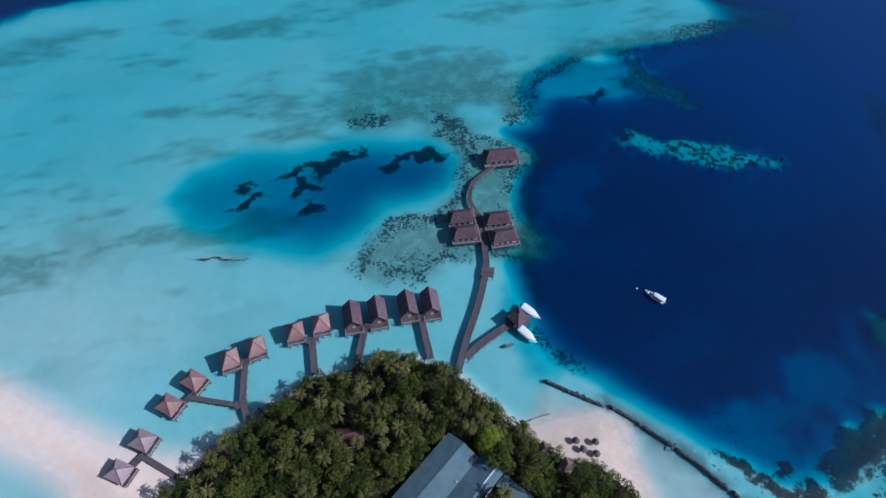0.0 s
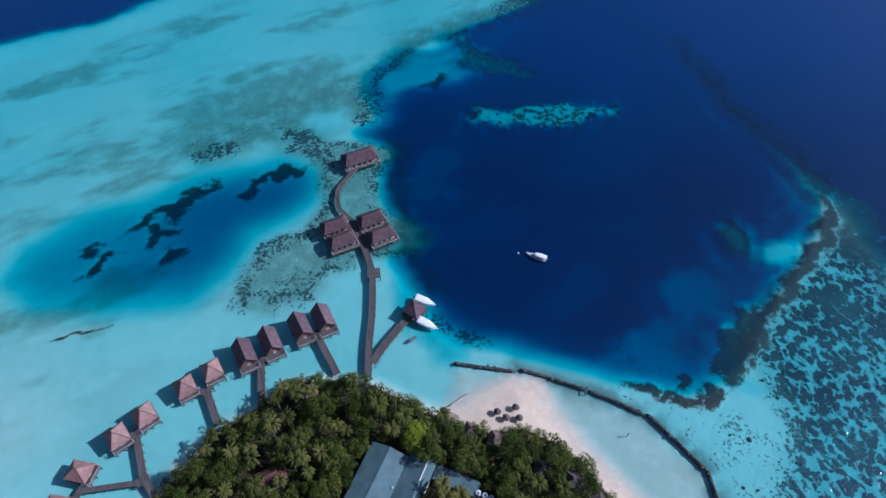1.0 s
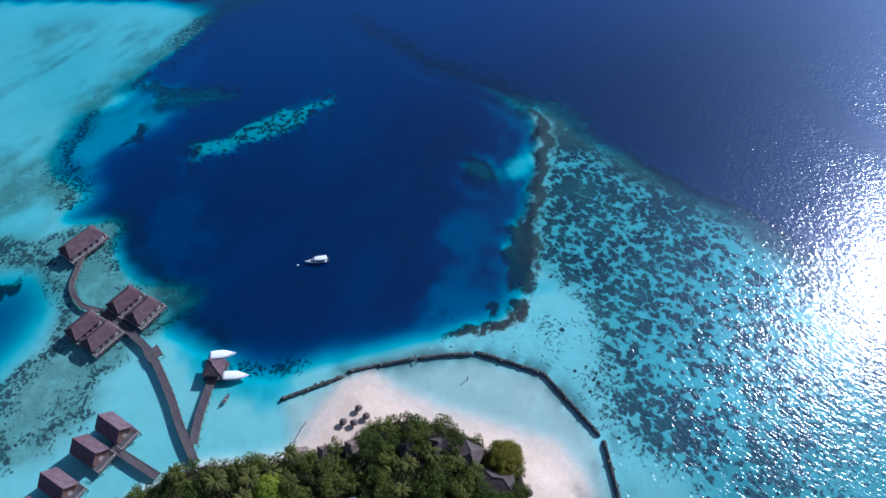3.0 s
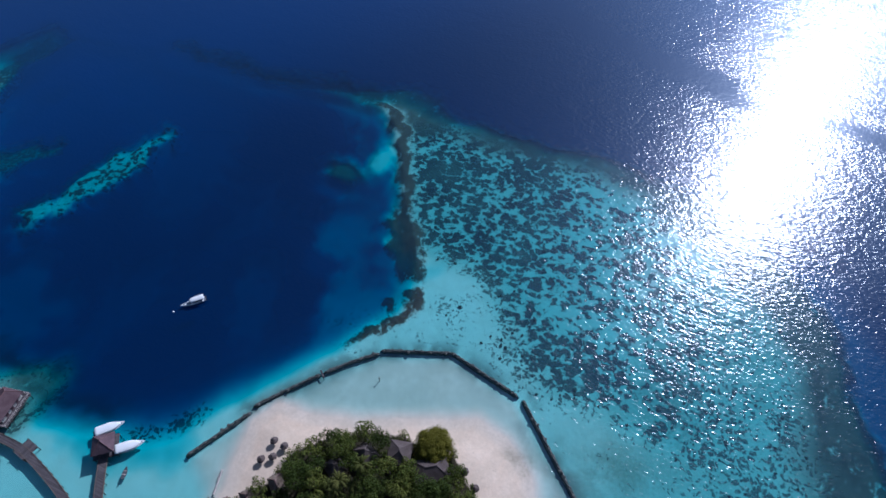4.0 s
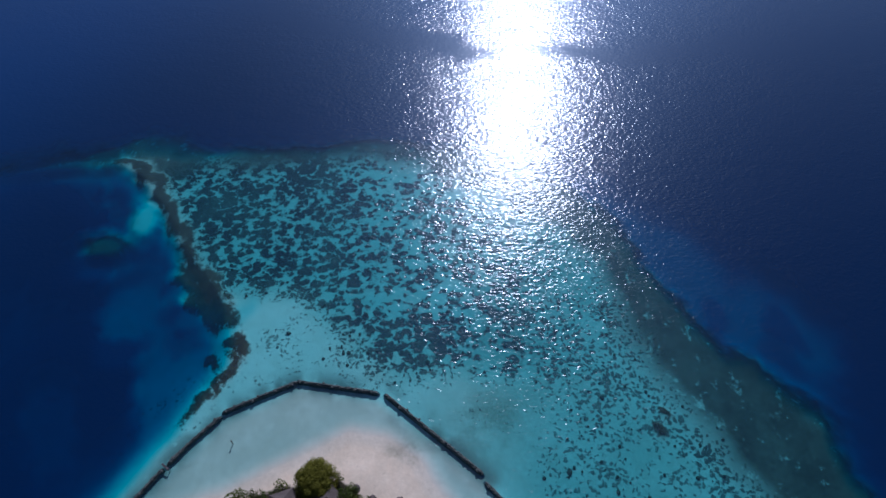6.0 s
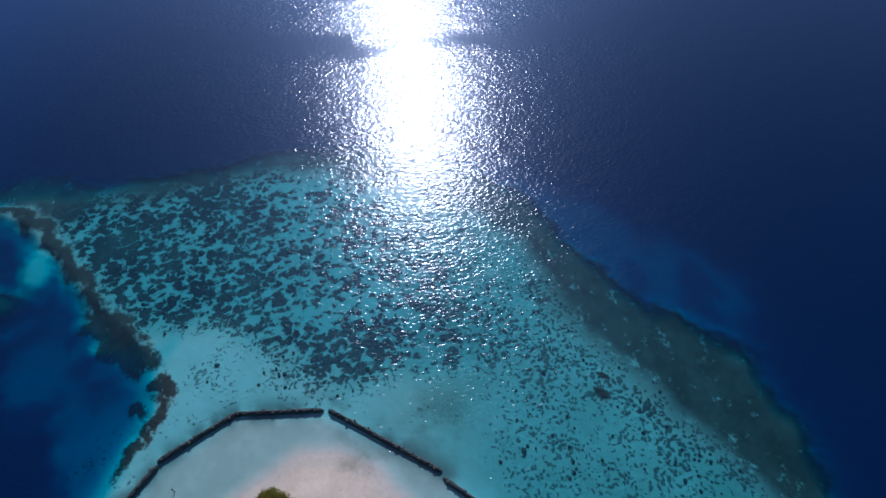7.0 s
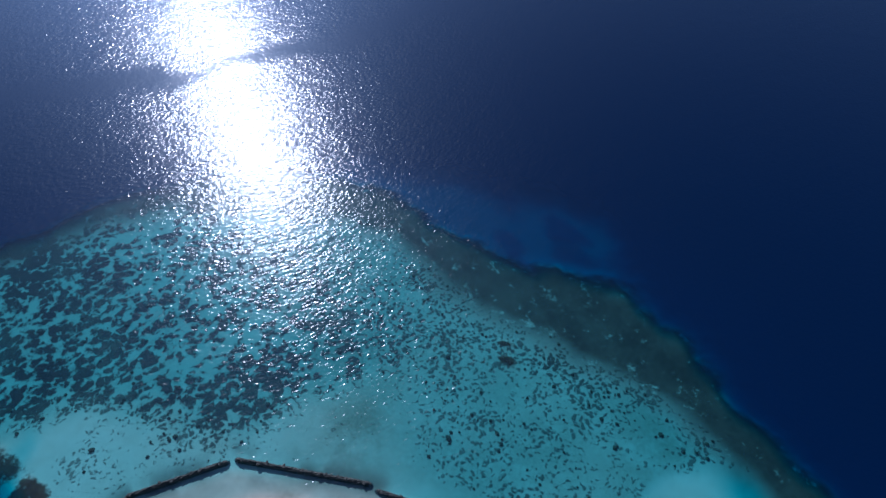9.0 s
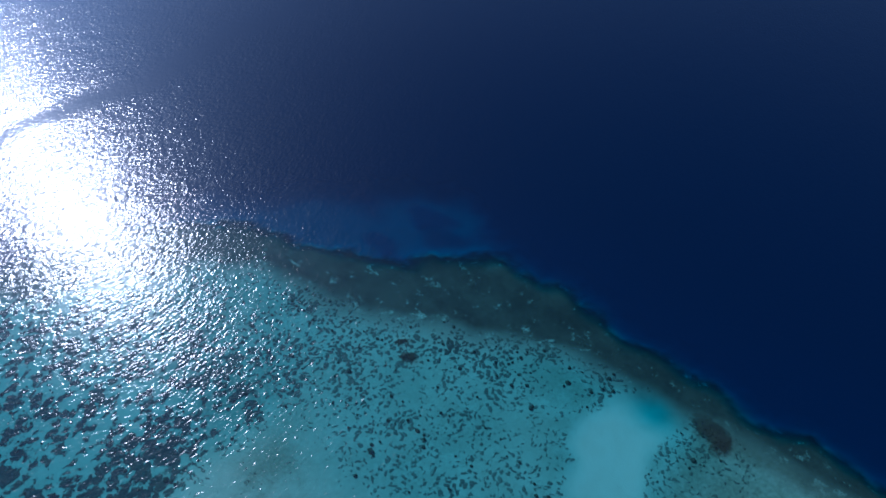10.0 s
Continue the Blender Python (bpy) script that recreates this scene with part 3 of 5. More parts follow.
    cover = np.maximum(cover, 0.66 * np.exp(-(fringe / 3.0) ** 2) * step(grain(x, y, 11, 3, 0.5, 33.0), 0.3, 0.55))
    cover = np.maximum(cover, 0.55 * spot(35, 209, 6, 12))
    cover = np.maximum(cover, 0.5 * np.exp(-((to_line(x, y, [(31, 95), (36, 89), (43, 84)]) / 3.0) ** 2)))
    cover = np.maximum(cover, 0.45 * np.exp(-((to_line(x + RX * 0.5, y + RY * 0.5, [(-33, 90), (-28, 121), (-12, 118)]) / 2.0) ** 2)) * step(y, 112, 118))
    bare = np.maximum(spot(15, 202, 10, 8, 0, 0.5, 1.5), spot(73, 243.5, 9, 3.6, 8, 0.5, 1.5))
    cover *= 1 - 0.9 * bare

    fine = 1 - np.maximum(step(flat, -4, 4) * (1 - 0.8 * step(-y, 20, 52)), step(patch, -6, 0))

    # ---- rubble and algae on the sand ----
    streak = step(grain(x * 0.35 + 0.2 * y, y * 1.1 - 0.3 * x, 16, 5, 0.62, 3.0), 0.47, 0.68)
    rubble = np.maximum.reduce([step(patch, -5, 3) * 0.45, step(far_reef, -5, 3) * 0.9, step(flat, -12, 2) * 0.34, step(inside(ALGAE, 7, 12), -5, 8) * 0.8, step(reef, -5, 2) * 0.85, step(inside(RIM, 6, 9), -8, 6) * 0.9,
                                (0.62 + 0.8 * w) * step(plat, 0, 12) * step(x, -20, 10) * step(-y, -10, 40) * step(inner, 2, -6), (0.12 + 0.62 * streak) * step(plat, 5, 30) * step(y - 0.5 * x, 105, 185),
                                0.6 * spot(-128, 128, 16, 18, 0, 1.0), 0.75 * spot(68, -4, 6, 7, 0, 0.8), 0.85 * spot(75, -26, 12, 15, 20, 1.0, 1.6), 0.5 * spot(-22, 117, 8, 5)])
    rubble = np.maximum(rubble, 0.9 * step(-x, -6, 6) * step(plat, -2, 4) * step(-y, 60, 80))
    rubble = np.maximum(rubble, 0.34 * step(inner, 0, 4))
    rubble *= step(spool, 2, -4) * (1 - bare)

    # ---- rock and turf ----
    rock = np.zeros(x.shape)
    wall = np.exp(-((basin - 2.0 + 0.9 * RX) / 4.5) ** 2) * step(x + 0.4 * y, 132, 144) * step(-y, -76, -66)
    rock = np.maximum(rock, 0.95 * wall)
    for cx, cy, a, b, deg in LUMPS:
        k = min(b, 3) / 3
        c, sn = math.cos(radians(deg)), math.sin(radians(deg))
        xx, yy = x - cx + RX * k, y - cy + RY * k
        u, v = xx * c + yy * sn, -xx * sn + yy * c
        rock = np.maximum(rock, 1.15 * np.exp(-0.5 * ((u / a) ** 2 + (v / b) ** 2) ** 1.5) - 0.1)
    rim_s = step(plat, 11, -4) * step(out, -8, -3) * step(y - 0.5 * x, 0, -50)
    turf = rim_s * (1.05 + 0.4 * w + 0.3 * (grain(x, y, 10, 4, 0.6, 83.0) - 0.4))
    turf = np.maximum(turf, 0.5 * step(plat, 10, 0) * step(out, -16, -4) * step(x, 160, 176))
    turf = np.maximum(turf, 0.75 * np.exp(-((basin - 2 + 0.5 * RX) / 4.0) ** 2) * step(x + 0.4 * y, 132, 146) * step(-y, -76, -66))
    turf = np.maximum(turf, 0.8 * step(y, 105, 118) * step(x, 130, 150) * step(basin, 9, -2) * step(plat, -20, -8))
    turf = np.maximum(turf, 0.95 * step(spur, -9, 0))
    turf = np.maximum(turf, 0.45 * step(far_reef, -3, 2))
    rusty = spot(145.5, 97, 6.5, 10, 0, 0.5, 1.5)
    turf = np.maximum(turf, 0.95 * np.clip(1.4 * rusty, 0, 1))
    z = lay(z, 0.9 * rusty, -4.6)
    brink = np.exp(-((basin - 5 + 0.6 * RX) / 5.0) ** 2) * step(-x, -70, -50) * step(y, 98, 110) * step(-y, -196, -180)
    turf = np.maximum(turf, 0.85 * brink)
    foot = np.exp(-(np.minimum.reduce([to_line(x + 0.2 * RX, y + 0.2 * RY, b) for b in BREAKWATER[1:6]]) / 3.8) ** 2)
    turf = np.maximum(turf, 0.75 * foot * step(grain(x, y, 6, 3, 0.5, 13.0), 0.25, 0.55))
    tongue = spot(35, 129.5, 9.5, 7, 0, 0.4)
    turf = np.maximum(turf, 0.8 * tongue)
    z = lay(z, 0.75 * tongue, -4.0)
    turf = np.maximum.reduce([turf * (1 - rust), 0.45 * rust, 1.0 * np.clip(1.3 * crest, 0, 1)])
    rock = np.maximum(rock, 0.95 * rust)
    turf *= 1 - np.clip(1.6 * hole, 0, 1) * (1 - rust)
    rock *= 1 - np.clip(1.6 * hole, 0, 1)
    z += 0.6 * np.clip(turf, 0, 1) * step(-y, 0, 20)
    rise = step(rock + 0.7 * wf, 0.3, 0.9)
    z += rise * (0.7 + 1.2 * step(-z, 4, 10)) * (z < -1.2)
    soil = step(in_poly(x, y, WOOD) + 2 * wf, -2, 3)

    # ---- the water's depth for its colour ----
    depth = -z
    cloud = (grain(x, y, 20, 4, 0.55, 63.0) - 0.5) * 26
    cloudy = (grain(x, y, 20, 4, 0.55, 77.0) - 0.5) * 26
    within = step(basin, 1, 9)
    puff = grain(x, y, 11, 4, 0.55, 91.0) - 0.5
    for poly, goal in ((CLOUD_S, 14.5), (CLOUD_E, 16.5)):
        depth = lay(depth, 0.95 * step(basin, -1, 4) * step(torn(poly) + 8 * puff, -3, 4), goal + 8 * puff)
    for cx, cy, a, b, deg, goal, k in CLOUDS:
        c, sn = math.cos(radians(deg)), math.sin(radians(deg))
        u, v = (x - cx + cloud) * c + (y - cy + cloudy) * sn, -(x - cx + cloud) * sn + (y - cy + cloudy) * c
        depth = lay(depth, k * within * step(1.0 - np.hypot(u / a, v / b) + 1.3 * puff, -0.22, 0.3), goal)
    depth = lay(depth, 0.6 * step(basin, 6, 16) * step(depth, 19, 25) * step(grain(x + cloud, y + cloudy, 42, 4, 0.55, 107.0), 0.47, 0.66), 21.0)
    depth = np.where(depth > 12, lay(depth, 0.9 * step(torn(TERRACE) + 14 * puff, -10, 6), 17.0), depth)
    depth = lay(depth, 0.8 * spot(90.5, -91.5, 2.0, 1.6), 6.0)
    depth = lay(depth, 0.95 * np.clip(1.3 * hole * (1 - rust), 0, 1), 4.0)
    depth = lay(depth, np.maximum(0.85 * np.clip(1.3 * wall, 0, 1) * (1 - hole), 0.95 * rust), 1.8)
    depth = lay(depth, 0.92 * np.clip(1.4 * rusty, 0, 1) * (1 - hole), 5.2)
    depth = lay(depth, 0.85 * crest, 7.5)
    depth = np.where(depth < 14, lay(depth, 0.85 * rim_s * step(out, -4, 2), 2.2), depth)
    depth = lay(depth, 0.95 * step(spool, -3, 3) * (1 - 0.8 * blue), 2.2)
    depth = lay(depth, 0.8 * np.clip(1.3 * bare, 0, 1), 2.6)
    for cx, cy, a, b, deg, goal, k in WASHES:
        c, sn = math.cos(radians(deg)), math.sin(radians(deg))
        u, v = (x - cx + 0.5 * cloud) * c + (y - cy + 0.5 * cloudy) * sn, -(x - cx + 0.5 * cloud) * sn + (y - cy + 0.5 * cloudy) * c
        g = k * step(1.0 - np.hypot(u / a, v / b) + 0.8 * puff, -0.3, 0.45)
        depth = np.where(depth > 0.5, np.maximum(depth, lay(depth, g, goal)), depth)
    # light is scattered far down: gentler true relief below
    z = np.where(z < -3, -1.5 + (z + 3) * 0.09, np.where(z < 0, z * 0.5, z))
    return z, {"depth": depth, "cover": np.clip(cover, 0, 1), "fine": np.clip(fine, 0, 1), "rubble": rubble, "rock": rock, "turf": np.clip(turf, 0, 1), "soil": soil}


def axis_steps(a, b, fine, far):
    """Even steps from a to b, then growing ones out to far on both sides."""
    core = list(np.arange(a, b + fine / 2, fine))
    out, s = [], fine
    while not out or out[-1] < far:
        s *= 1.22
        out.append((out[-1] if out else 0) + s)
    return np.array([a - d for d in reversed(out)] + core + [b + d for d in out])


def sheet(name, xs, ys, z, attrs, material):
    """A grid sheet with named values at its points."""
    nx, ny = len(xs), len(ys)
    gx, gy = np.meshgrid(xs, ys)
    co = np.stack([gx, gy, z], -1).reshape(-1, 3)
    i = np.arange(nx * ny).reshape(ny, nx)
    quads = np.stack([i[:-1, :-1], i[:-1, 1:], i[1:, 1:], i[1:, :-1]], -1).reshape(-1)
    me = bpy.data.meshes.new(name)
    me.vertices.add(len(co))
    me.vertices.foreach_set("co", co.ravel())
    n = len(quads) // 4
    me.loops.add(len(quads))
    me.loops.foreach_set("vertex_index", quads.astype(np.int32))
    me.polygons.add(n)
    me.polygons.foreach_set("loop_start", np.arange(n, dtype=np.int32) * 4)
    me.polygons.foreach_set("use_smooth", np.ones(n, bool))
    me.update(calc_edges=True)
    for key, val in attrs.items():
        me.attributes.new(key, "FLOAT", "POINT").data.foreach_set("value", np.asarray(val, np.float32).ravel())
    me.materials.append(material)
    return new(name, me)


XS, YS = axis_steps(-170, 215, 1.0, 3600), axis_steps(-125, 300, 1.0, 3600)
GX, GY = np.meshgrid(XS, YS)
GZ, COVERS = land(GX, GY)
COVERS.pop("depth")
tagged(sheet("ground", XS, YS, GZ, COVERS, SEABED), "pale coral sand seabed and island with reef rising to the beach", "ground", kind="structure")
XW, YW = axis_steps(-170, 215, 1.5, 3600), axis_steps(-125, 300, 1.5, 3600)
WX, WY = np.meshgrid(XW, YW)
tagged(sheet("water", XW, YW, WX * 0, {"depth": land(WX, WY)[1]["depth"]}, WATER), "clear turquoise to deep blue sea water with wind ripples", "sea", kind="structure")


def ground_at(x, y):
    return float(land(np.array([float(x)]), np.array([float(y)]))[0][0])


# ---- sea walls ----
def sea_wall(pts, seed):
    """A low wall of piled coral rock, rounded at its ends."""
    rnd = random.Random(seed)
    ob = thing("breakwater", pose(pts[0][0], pts[0][1], 0), "low dark wall of piled coral rock standing in shallow water", "breakwater", "breakwater walls")
    p = [Vector((x - pts[0][0], y - pts[0][1], 0)) for x, y in pts]
    run, total = [], 0.0
    for a, b in zip(p, p[1:]):
        n = max(2, int((b - a).length / 0.55))
        run += [a.lerp(b, i / n) for i in range(n)]
    run.append(p[-1])
    s, ring = Shape(), 11
    for i, c in enumerate(run):
        way = (run[min(i + 1, len(run) - 1)] - run[max(i - 1, 0)]).normalized()
        side = Vector((way.y, -way.x, 0))
        end = min(i, len(run) - 1 - i)
        k = (0.55, 0.85, 1.0)[min(end, 2)]
        for j in range(ring):
            a = math.pi * j / (ring - 1)
            q = c + side * (0.6 * k * math.cos(a))
            lump = 0.22 * noise.noise(Vector((q.x * 1.3 + seed * 9, q.y * 1.3, j * 0.9))) + 0.06 * rnd.uniform(-1, 1)
            q = q + side * (lump * math.cos(a))
            s.v.append((q.x, q.y, -1.5 + (2.15 * k + lump) * math.sin(a) ** 0.6))
    for i in range(len(run) - 1):
        for j in range(ring - 1):
            a = i * ring + j
            s.f.append((a, a + 1, a + ring + 1, a + ring))
    s.f.append(tuple(range(ring)))
    s.f.append(tuple(reversed(range((len(run) - 1) * ring, len(run) * ring))))
    part("rock_body", s, ROCKWALL, ob)
    # loose boulders along the crest
    for i in range(3, len(run) - 3, 4):
        c = run[i]
        b = Shape()
        r = rnd.uniform(0.3, 0.5)
        off = Vector((rnd.uniform(-0.5, 0.5), rnd.uniform(-0.5, 0.5), 0.5))
        vs, fs = rock_ball(rnd, r)
        b.add([Vector(v) + c + off for v in vs], fs)
        part("boulder", b, ROCKWALL, ob)


def rock_ball(rnd, r):
    bm = bmesh.new()
    bmesh.ops.create_icosphere(bm, subdivisions=1, radius=r)
    sx, sy, sz = rnd.uniform(0.8, 1.3), rnd.uniform(0.8, 1.2), rnd.uniform(0.5, 0.8)
    vs = [(v.co.x * sx * rnd.uniform(0.85, 1.15), v.co.y * sy * rnd.uniform(0.85, 1.15), v.co.z * sz) for v in bm.verts]
    fs = [tuple(v.index for v in f.verts) for f in bm.faces]
    bm.free()
    return vs, fs


for i, line in enumerate(BREAKWATER):
    sea_wall(line, i + 1)


# ---- jetties ----
def jetty(pts, width, label, deck_z=0.95, rails=False, group="", name="jetty"):
    """A plank deck on timber piles that follows a line."""
    o = Vector((pts[0][0], pts[0][1], 0))
    ob = thing(name, pose(o.x, o.y, 0), label, "jetty", group)
    p = [Vector((x, y, 0)) - o for x, y in pts]
    if len(p) > 2:
        fine = []
        for i in range(len(p) - 1):
            a, b, c, d = p[max(i - 1, 0)], p[i], p[i + 1], p[min(i + 2, len(p) - 1)]
            n = max(2, int((c - b).length / 1.2))
            for k in range(n):
                t = k / n
                fine.append(0.5 * (2 * b + (c - a) * t + (2 * a - 5 * b + 4 * c - d) * t * t + (3 * b - a - 3 * c + d) * t ** 3))
        p = fine + [p[-1]]
    else:
        n = max(2, int((p[1] - p[0]).length / 1.2))
        p = [p[0].lerp(p[1], i / n) for i in range(n + 1)]
    dirs = [(p[min(i + 1, len(p) - 1)] - p[max(i - 1, 0)]).normalized() for i in range(len(p))]
    sides = [Vector((d.y, -d.x, 0)) for d in dirs]

    def strip(off, w, z0, z1):
        s = Shape()
        for c, sd in zip(p, sides):
            s.v += [tuple(c + sd * (off + e) + Vector((0, 0, z))) for e, z in ((-w / 2, z1), (w / 2, z1), (w / 2, z0), (-w / 2, z0))]
        for i in range(len(p) - 1):
            for k in range(4):
                a, b = i * 4 + k, i * 4 + (k + 1) % 4
                s.f.append((a, a + 4, b + 4, b))
        s.f += [(0, 1, 2, 3), tuple(len(s.v) - 1 - k for k in range(4))]
        return s

    part("deck", strip(0, width, deck_z - 0.12, deck_z), DECK, ob)
    for e in (-1, 1):
        part("edge_beam", strip(e * (width / 2 - 0.04), 0.18, deck_z - 0.3, deck_z + 0.1), TIMBER, ob)
        if rails:
            part("handrail", strip(e * (width / 2 - 0.04), 0.08, deck_z + 0.85, deck_z + 0.93), TIMBER, ob)
    pile = Shape().tube([(0, 0, -3.2), (0, 0, deck_z + (0.95 if rails else 0.22))], (0.12, 0.1), 7).mesh("pile")
    pile.materials.append(TIMBER)
    for i in range(0, len(p), 2):
        for e in (-1, 1):
            q = new("pile", pile)
            q.parent = ob
            q.location = p[i] + sides[i] * e * (width / 2 - 0.03)
    return ob


def landing(x, y, deg, lx, ly, label, z=0.96):
    ob = thing("landing_stage", pose(x, y, 0, 0, 0, deg), label, "landing stage", "villa landings")
    part("deck", Shape().box(-lx / 2, -ly / 2, z - 0.125, lx / 2, ly / 2, z + 0.005), DECK, ob)
    part("frame", Shape().box(-lx / 2 + 0.1, -ly / 2 + 0.1, z - 0.34, lx / 2 - 0.1, ly / 2 - 0.1, z - 0.13), TIMBER, ob)
    for ex in (-1, 1):
        for ey in (-1, 1):
            part("pile", Shape().tube([(ex * (lx / 2 - 0.2), ey * (ly / 2 - 0.2), -3), (ex * (lx / 2 - 0.2), ey * (ly / 2 - 0.2), z + 0.5)], (0.14, 0.12), 7), TIMBER, ob)


jetty([(5.6, 80.5), (6.3, 83.2), (8.4, 91.5), (11.7, 102), (14.4, 113.3), (15.4, 120.4), (14.9, 130.2)], 2.0, "long curved grey timber jetty leading over the lagoon to the spa", rails=False)
jetty([(14.9, 130.4), (14.1, 136), (13.4, 142.6)], 2.1, "grey timber walkway between the four spa buildings", name="walkway")
jetty([(13.3, 142.8), (11.6, 146), (9.9, 151), (11.3, 159.2), (16.7, 165.4), (20.6, 169.2)], 1.5, "narrow winding timber jetty on piles leading to the far pavilion")
jetty([(7.9, 84.5), (12.3, 89.0), (17.9, 93.6), (23.0, 97.4)], 2.2, "wide grey timber jetty leading to the boat landing", deck_z=0.9)
landing(15.7, 117.3, 82, 4.2, 4.4, "widened jetty platform of grey timber boards", 0.962)

walk_label = "straight grey timber walkway on piles leading to the villas"
for pts, w in (([(-40.9, 89.0), (-38.4, 78.0)], 2.3), ([(-24.6, 94.2), (-26.2, 79.0)], 2.4), ([(-6.5, 98.2), (-3.0, 84.0)], 2.3), ([(-60.7, 81.6), (-58.7, 69.0)], 2.1),
               ([(-74.2, 70.2), (-60.0, 68.1)], 1.6), ([(-58.6, 68.8), (-55.8, 63.0)], 2.0), ([(-83.0, 52.6), (-72.0, 47.2)], 1.7)):
    jetty(pts, w * 0.85, walk_label, group="villa walkways", name="walkway")
for x, y, deg, lx, ly in ((-84.2, 51.6, 55, 4.6, 2.0), (-75.3, 69.6, 55, 5.0, 1.9), (-60.6, 82.6, 25, 4.4, 2.2), (-41.0, 90.2, 20, 4.0, 2.2), (-24.3, 95.4, 14, 3.6, 2.4), (-6.3, 99.6, 14, 3.6, 2.4), (-59.0, 68.4, 20, 3.6, 2.4)):
    landing(x, y, deg, lx, ly, "small grey timber landing at the end of a walkway")


# ---- villas over the water ----
def posts(ob, xs, ys, top, r=0.13, low=-3.2, name="stilt"):
    me = Shape().tube([(0, 0, low), (0, 0, top)], (r, r), 7).mesh(name)
    me.materials.append(TIMBER)
    for x in xs:
        for y in ys:
            q = new(name, me)
            q.parent = ob
            q.location = (x, y, 0)


def fence(ob, x0, y0, x1, y1, z, gap=0.7):
    """A railing of posts with two rails."""
    a, b = Vector((x0, y0, z)), Vector((x1, y1, z))
    n = max(1, round((b - a).length / gap))
    s = Shape()
    for i in range(n + 1):
        q = a.lerp(b, i / n)
        s.box(q.x - 0.05, q.y - 0.05, z, q.x + 0.05, q.y + 0.05, z + 0.9)
    m = Matrix.Translation(a) @ Matrix.Rotation(math.atan2(y1 - y0, x1 - x0), 4, "Z")
    for h in (0.45, 0.9):
        s.box(0, -0.035, h, (b - a).length, 0.035, h + 0.08, m)
    part("railing", s, PALE_WOOD, ob, "pale timber railing")


def villa(m, hipped, lx, ly, roofing, label, group, peak):
    """A timber villa on stilts; its long side along x, the door at the +x end."""
    ob = thing("water_villa", m, label, "villa", group)
    z, porch = 1.05, (0.8 if hipped else 1.7)
    dx0, dx1 = -lx / 2 - 0.1, lx / 2 + porch
    part("deck", Shape().box(dx0, -ly / 2, z - 0.14, dx1, ly / 2, z), DECK, ob)
    part("floor_frame", Shape().box(dx0 + 0.1, -ly / 2 + 0.1, z - 0.42, dx1 - 0.1, ly / 2 - 0.1, z - 0.145), TIMBER, ob)
    posts(ob, np.linspace(dx0 + 0.5, dx1 - 0.3, 5), np.linspace(-ly / 2 + 0.3, ly / 2 - 0.3, 3), z - 0.1)
    wx, wy, top = lx / 2 - 0.75, ly / 2 - 0.7, 3.1
    part("wall", Shape().box(-wx, -wy, z, wx, wy, top), WALL_WOOD, ob)
    door = part("door", Shape().box(wx + 0.004, -0.55, z + 0.02, wx + 0.07, 0.55, z + 2.05), PALE_WOOD, ob, "pale timber door")
    part("handle", Shape().box(wx + 0.07, 0.36, z + 0.98, wx + 0.12, 0.46, z + 1.1), GREY, door)
    for e in (-1, 1):
        win = part("window", Shape().box(-1.1, e * (wy + 0.04) - 0.04, z + 0.8, 1.1, e * (wy + 0.04) + 0.04, z + 1.9), PALE_WOOD, ob)
        part("pane", Shape().box(-1.0, e * (wy + 0.075) - 0.015, z + 0.9, 1.0, e * (wy + 0.075) + 0.015, z + 1.8), GLASS, win)
    eave = 2.75
    ridge = 0.5 if hipped else lx
    part("roof", rect_roof(lx, ly, eave, ridge, peak, 0.2, not hipped), roofing, ob)
    caps = Shape()
    hr = ridge / 2
    caps.tube([(-hr, 0, peak), (hr, 0, peak)], (0.13, 0.13), 6)
    if hipped:
        for ex in (-1, 1):
            for ey in (-1, 1):
                caps.tube([(ex * hr, 0, peak), (ex * lx / 2, ey * ly / 2, eave)], (0.11, 0.11), 5)
        part("finial", Shape().tube([(0, 0, peak), (0, 0, peak + 0.25), (0, 0, peak + 0.7)], (0.16, 0.13, 0.02), 7), RIDGE, ob)
    else:
        for e in (-1, 1):
            g = Shape()
            x = e * (lx / 2 - 0.5)
            g.add([(x, -ly / 2 + 0.5, eave), (x, ly / 2 - 0.5, eave), (x, 0, peak - 0.4), (x - e * 0.08, -ly / 2 + 0.5, eave), (x - e * 0.08, ly / 2 - 0.5, eave), (x - e * 0.08, 0, peak - 0.4)],
                  [(0, 1, 2), (5, 4, 3), (0, 3, 4, 1), (1, 4, 5, 2), (2, 5, 3, 0)])
            part("gable_board", g, WALL_WOOD, ob)
    part("ridge_cap", caps, RIDGE, ob)
    fence(ob, dx1 - 0.06, -ly / 2, dx1 - 0.06, ly / 2, z)
    fence(ob, lx / 2, -ly / 2 + 0.06, dx1, -ly / 2 + 0.06, z)
    fence(ob, lx / 2, ly / 2 - 0.06, dx1, ly / 2 - 0.06, z)
    stairs = Shape()
    for i in range(4):
        stairs.box(dx0 - 0.3 - 0.25 * i, -0.6, z - 0.25 - 0.24 * i, dx0 - 0.02 - 0.25 * i, 0.6, z - 0.2 - 0.24 * i)
    for e in (-0.6, 0.56):
        stairs.add([(dx0, e, z - 0.05), (dx0, e + 0.05, z - 0.05), (dx0 - 1.8, e + 0.05, z - 1.7), (dx0 - 1.8, e, z - 1.7), (dx0, e, z - 0.3), (dx0, e + 0.05, z - 0.3), (dx0 - 1.8, e + 0.05, z - 1.95), (dx0 - 1.8, e, z - 1.95)],
                   [(0, 1, 2, 3), (7, 6, 5, 4), (0, 3, 7, 4), (2, 1, 5, 6)])
    part("sea_steps", stairs, PALE_WOOD, ob, "pale timber steps down to the water")
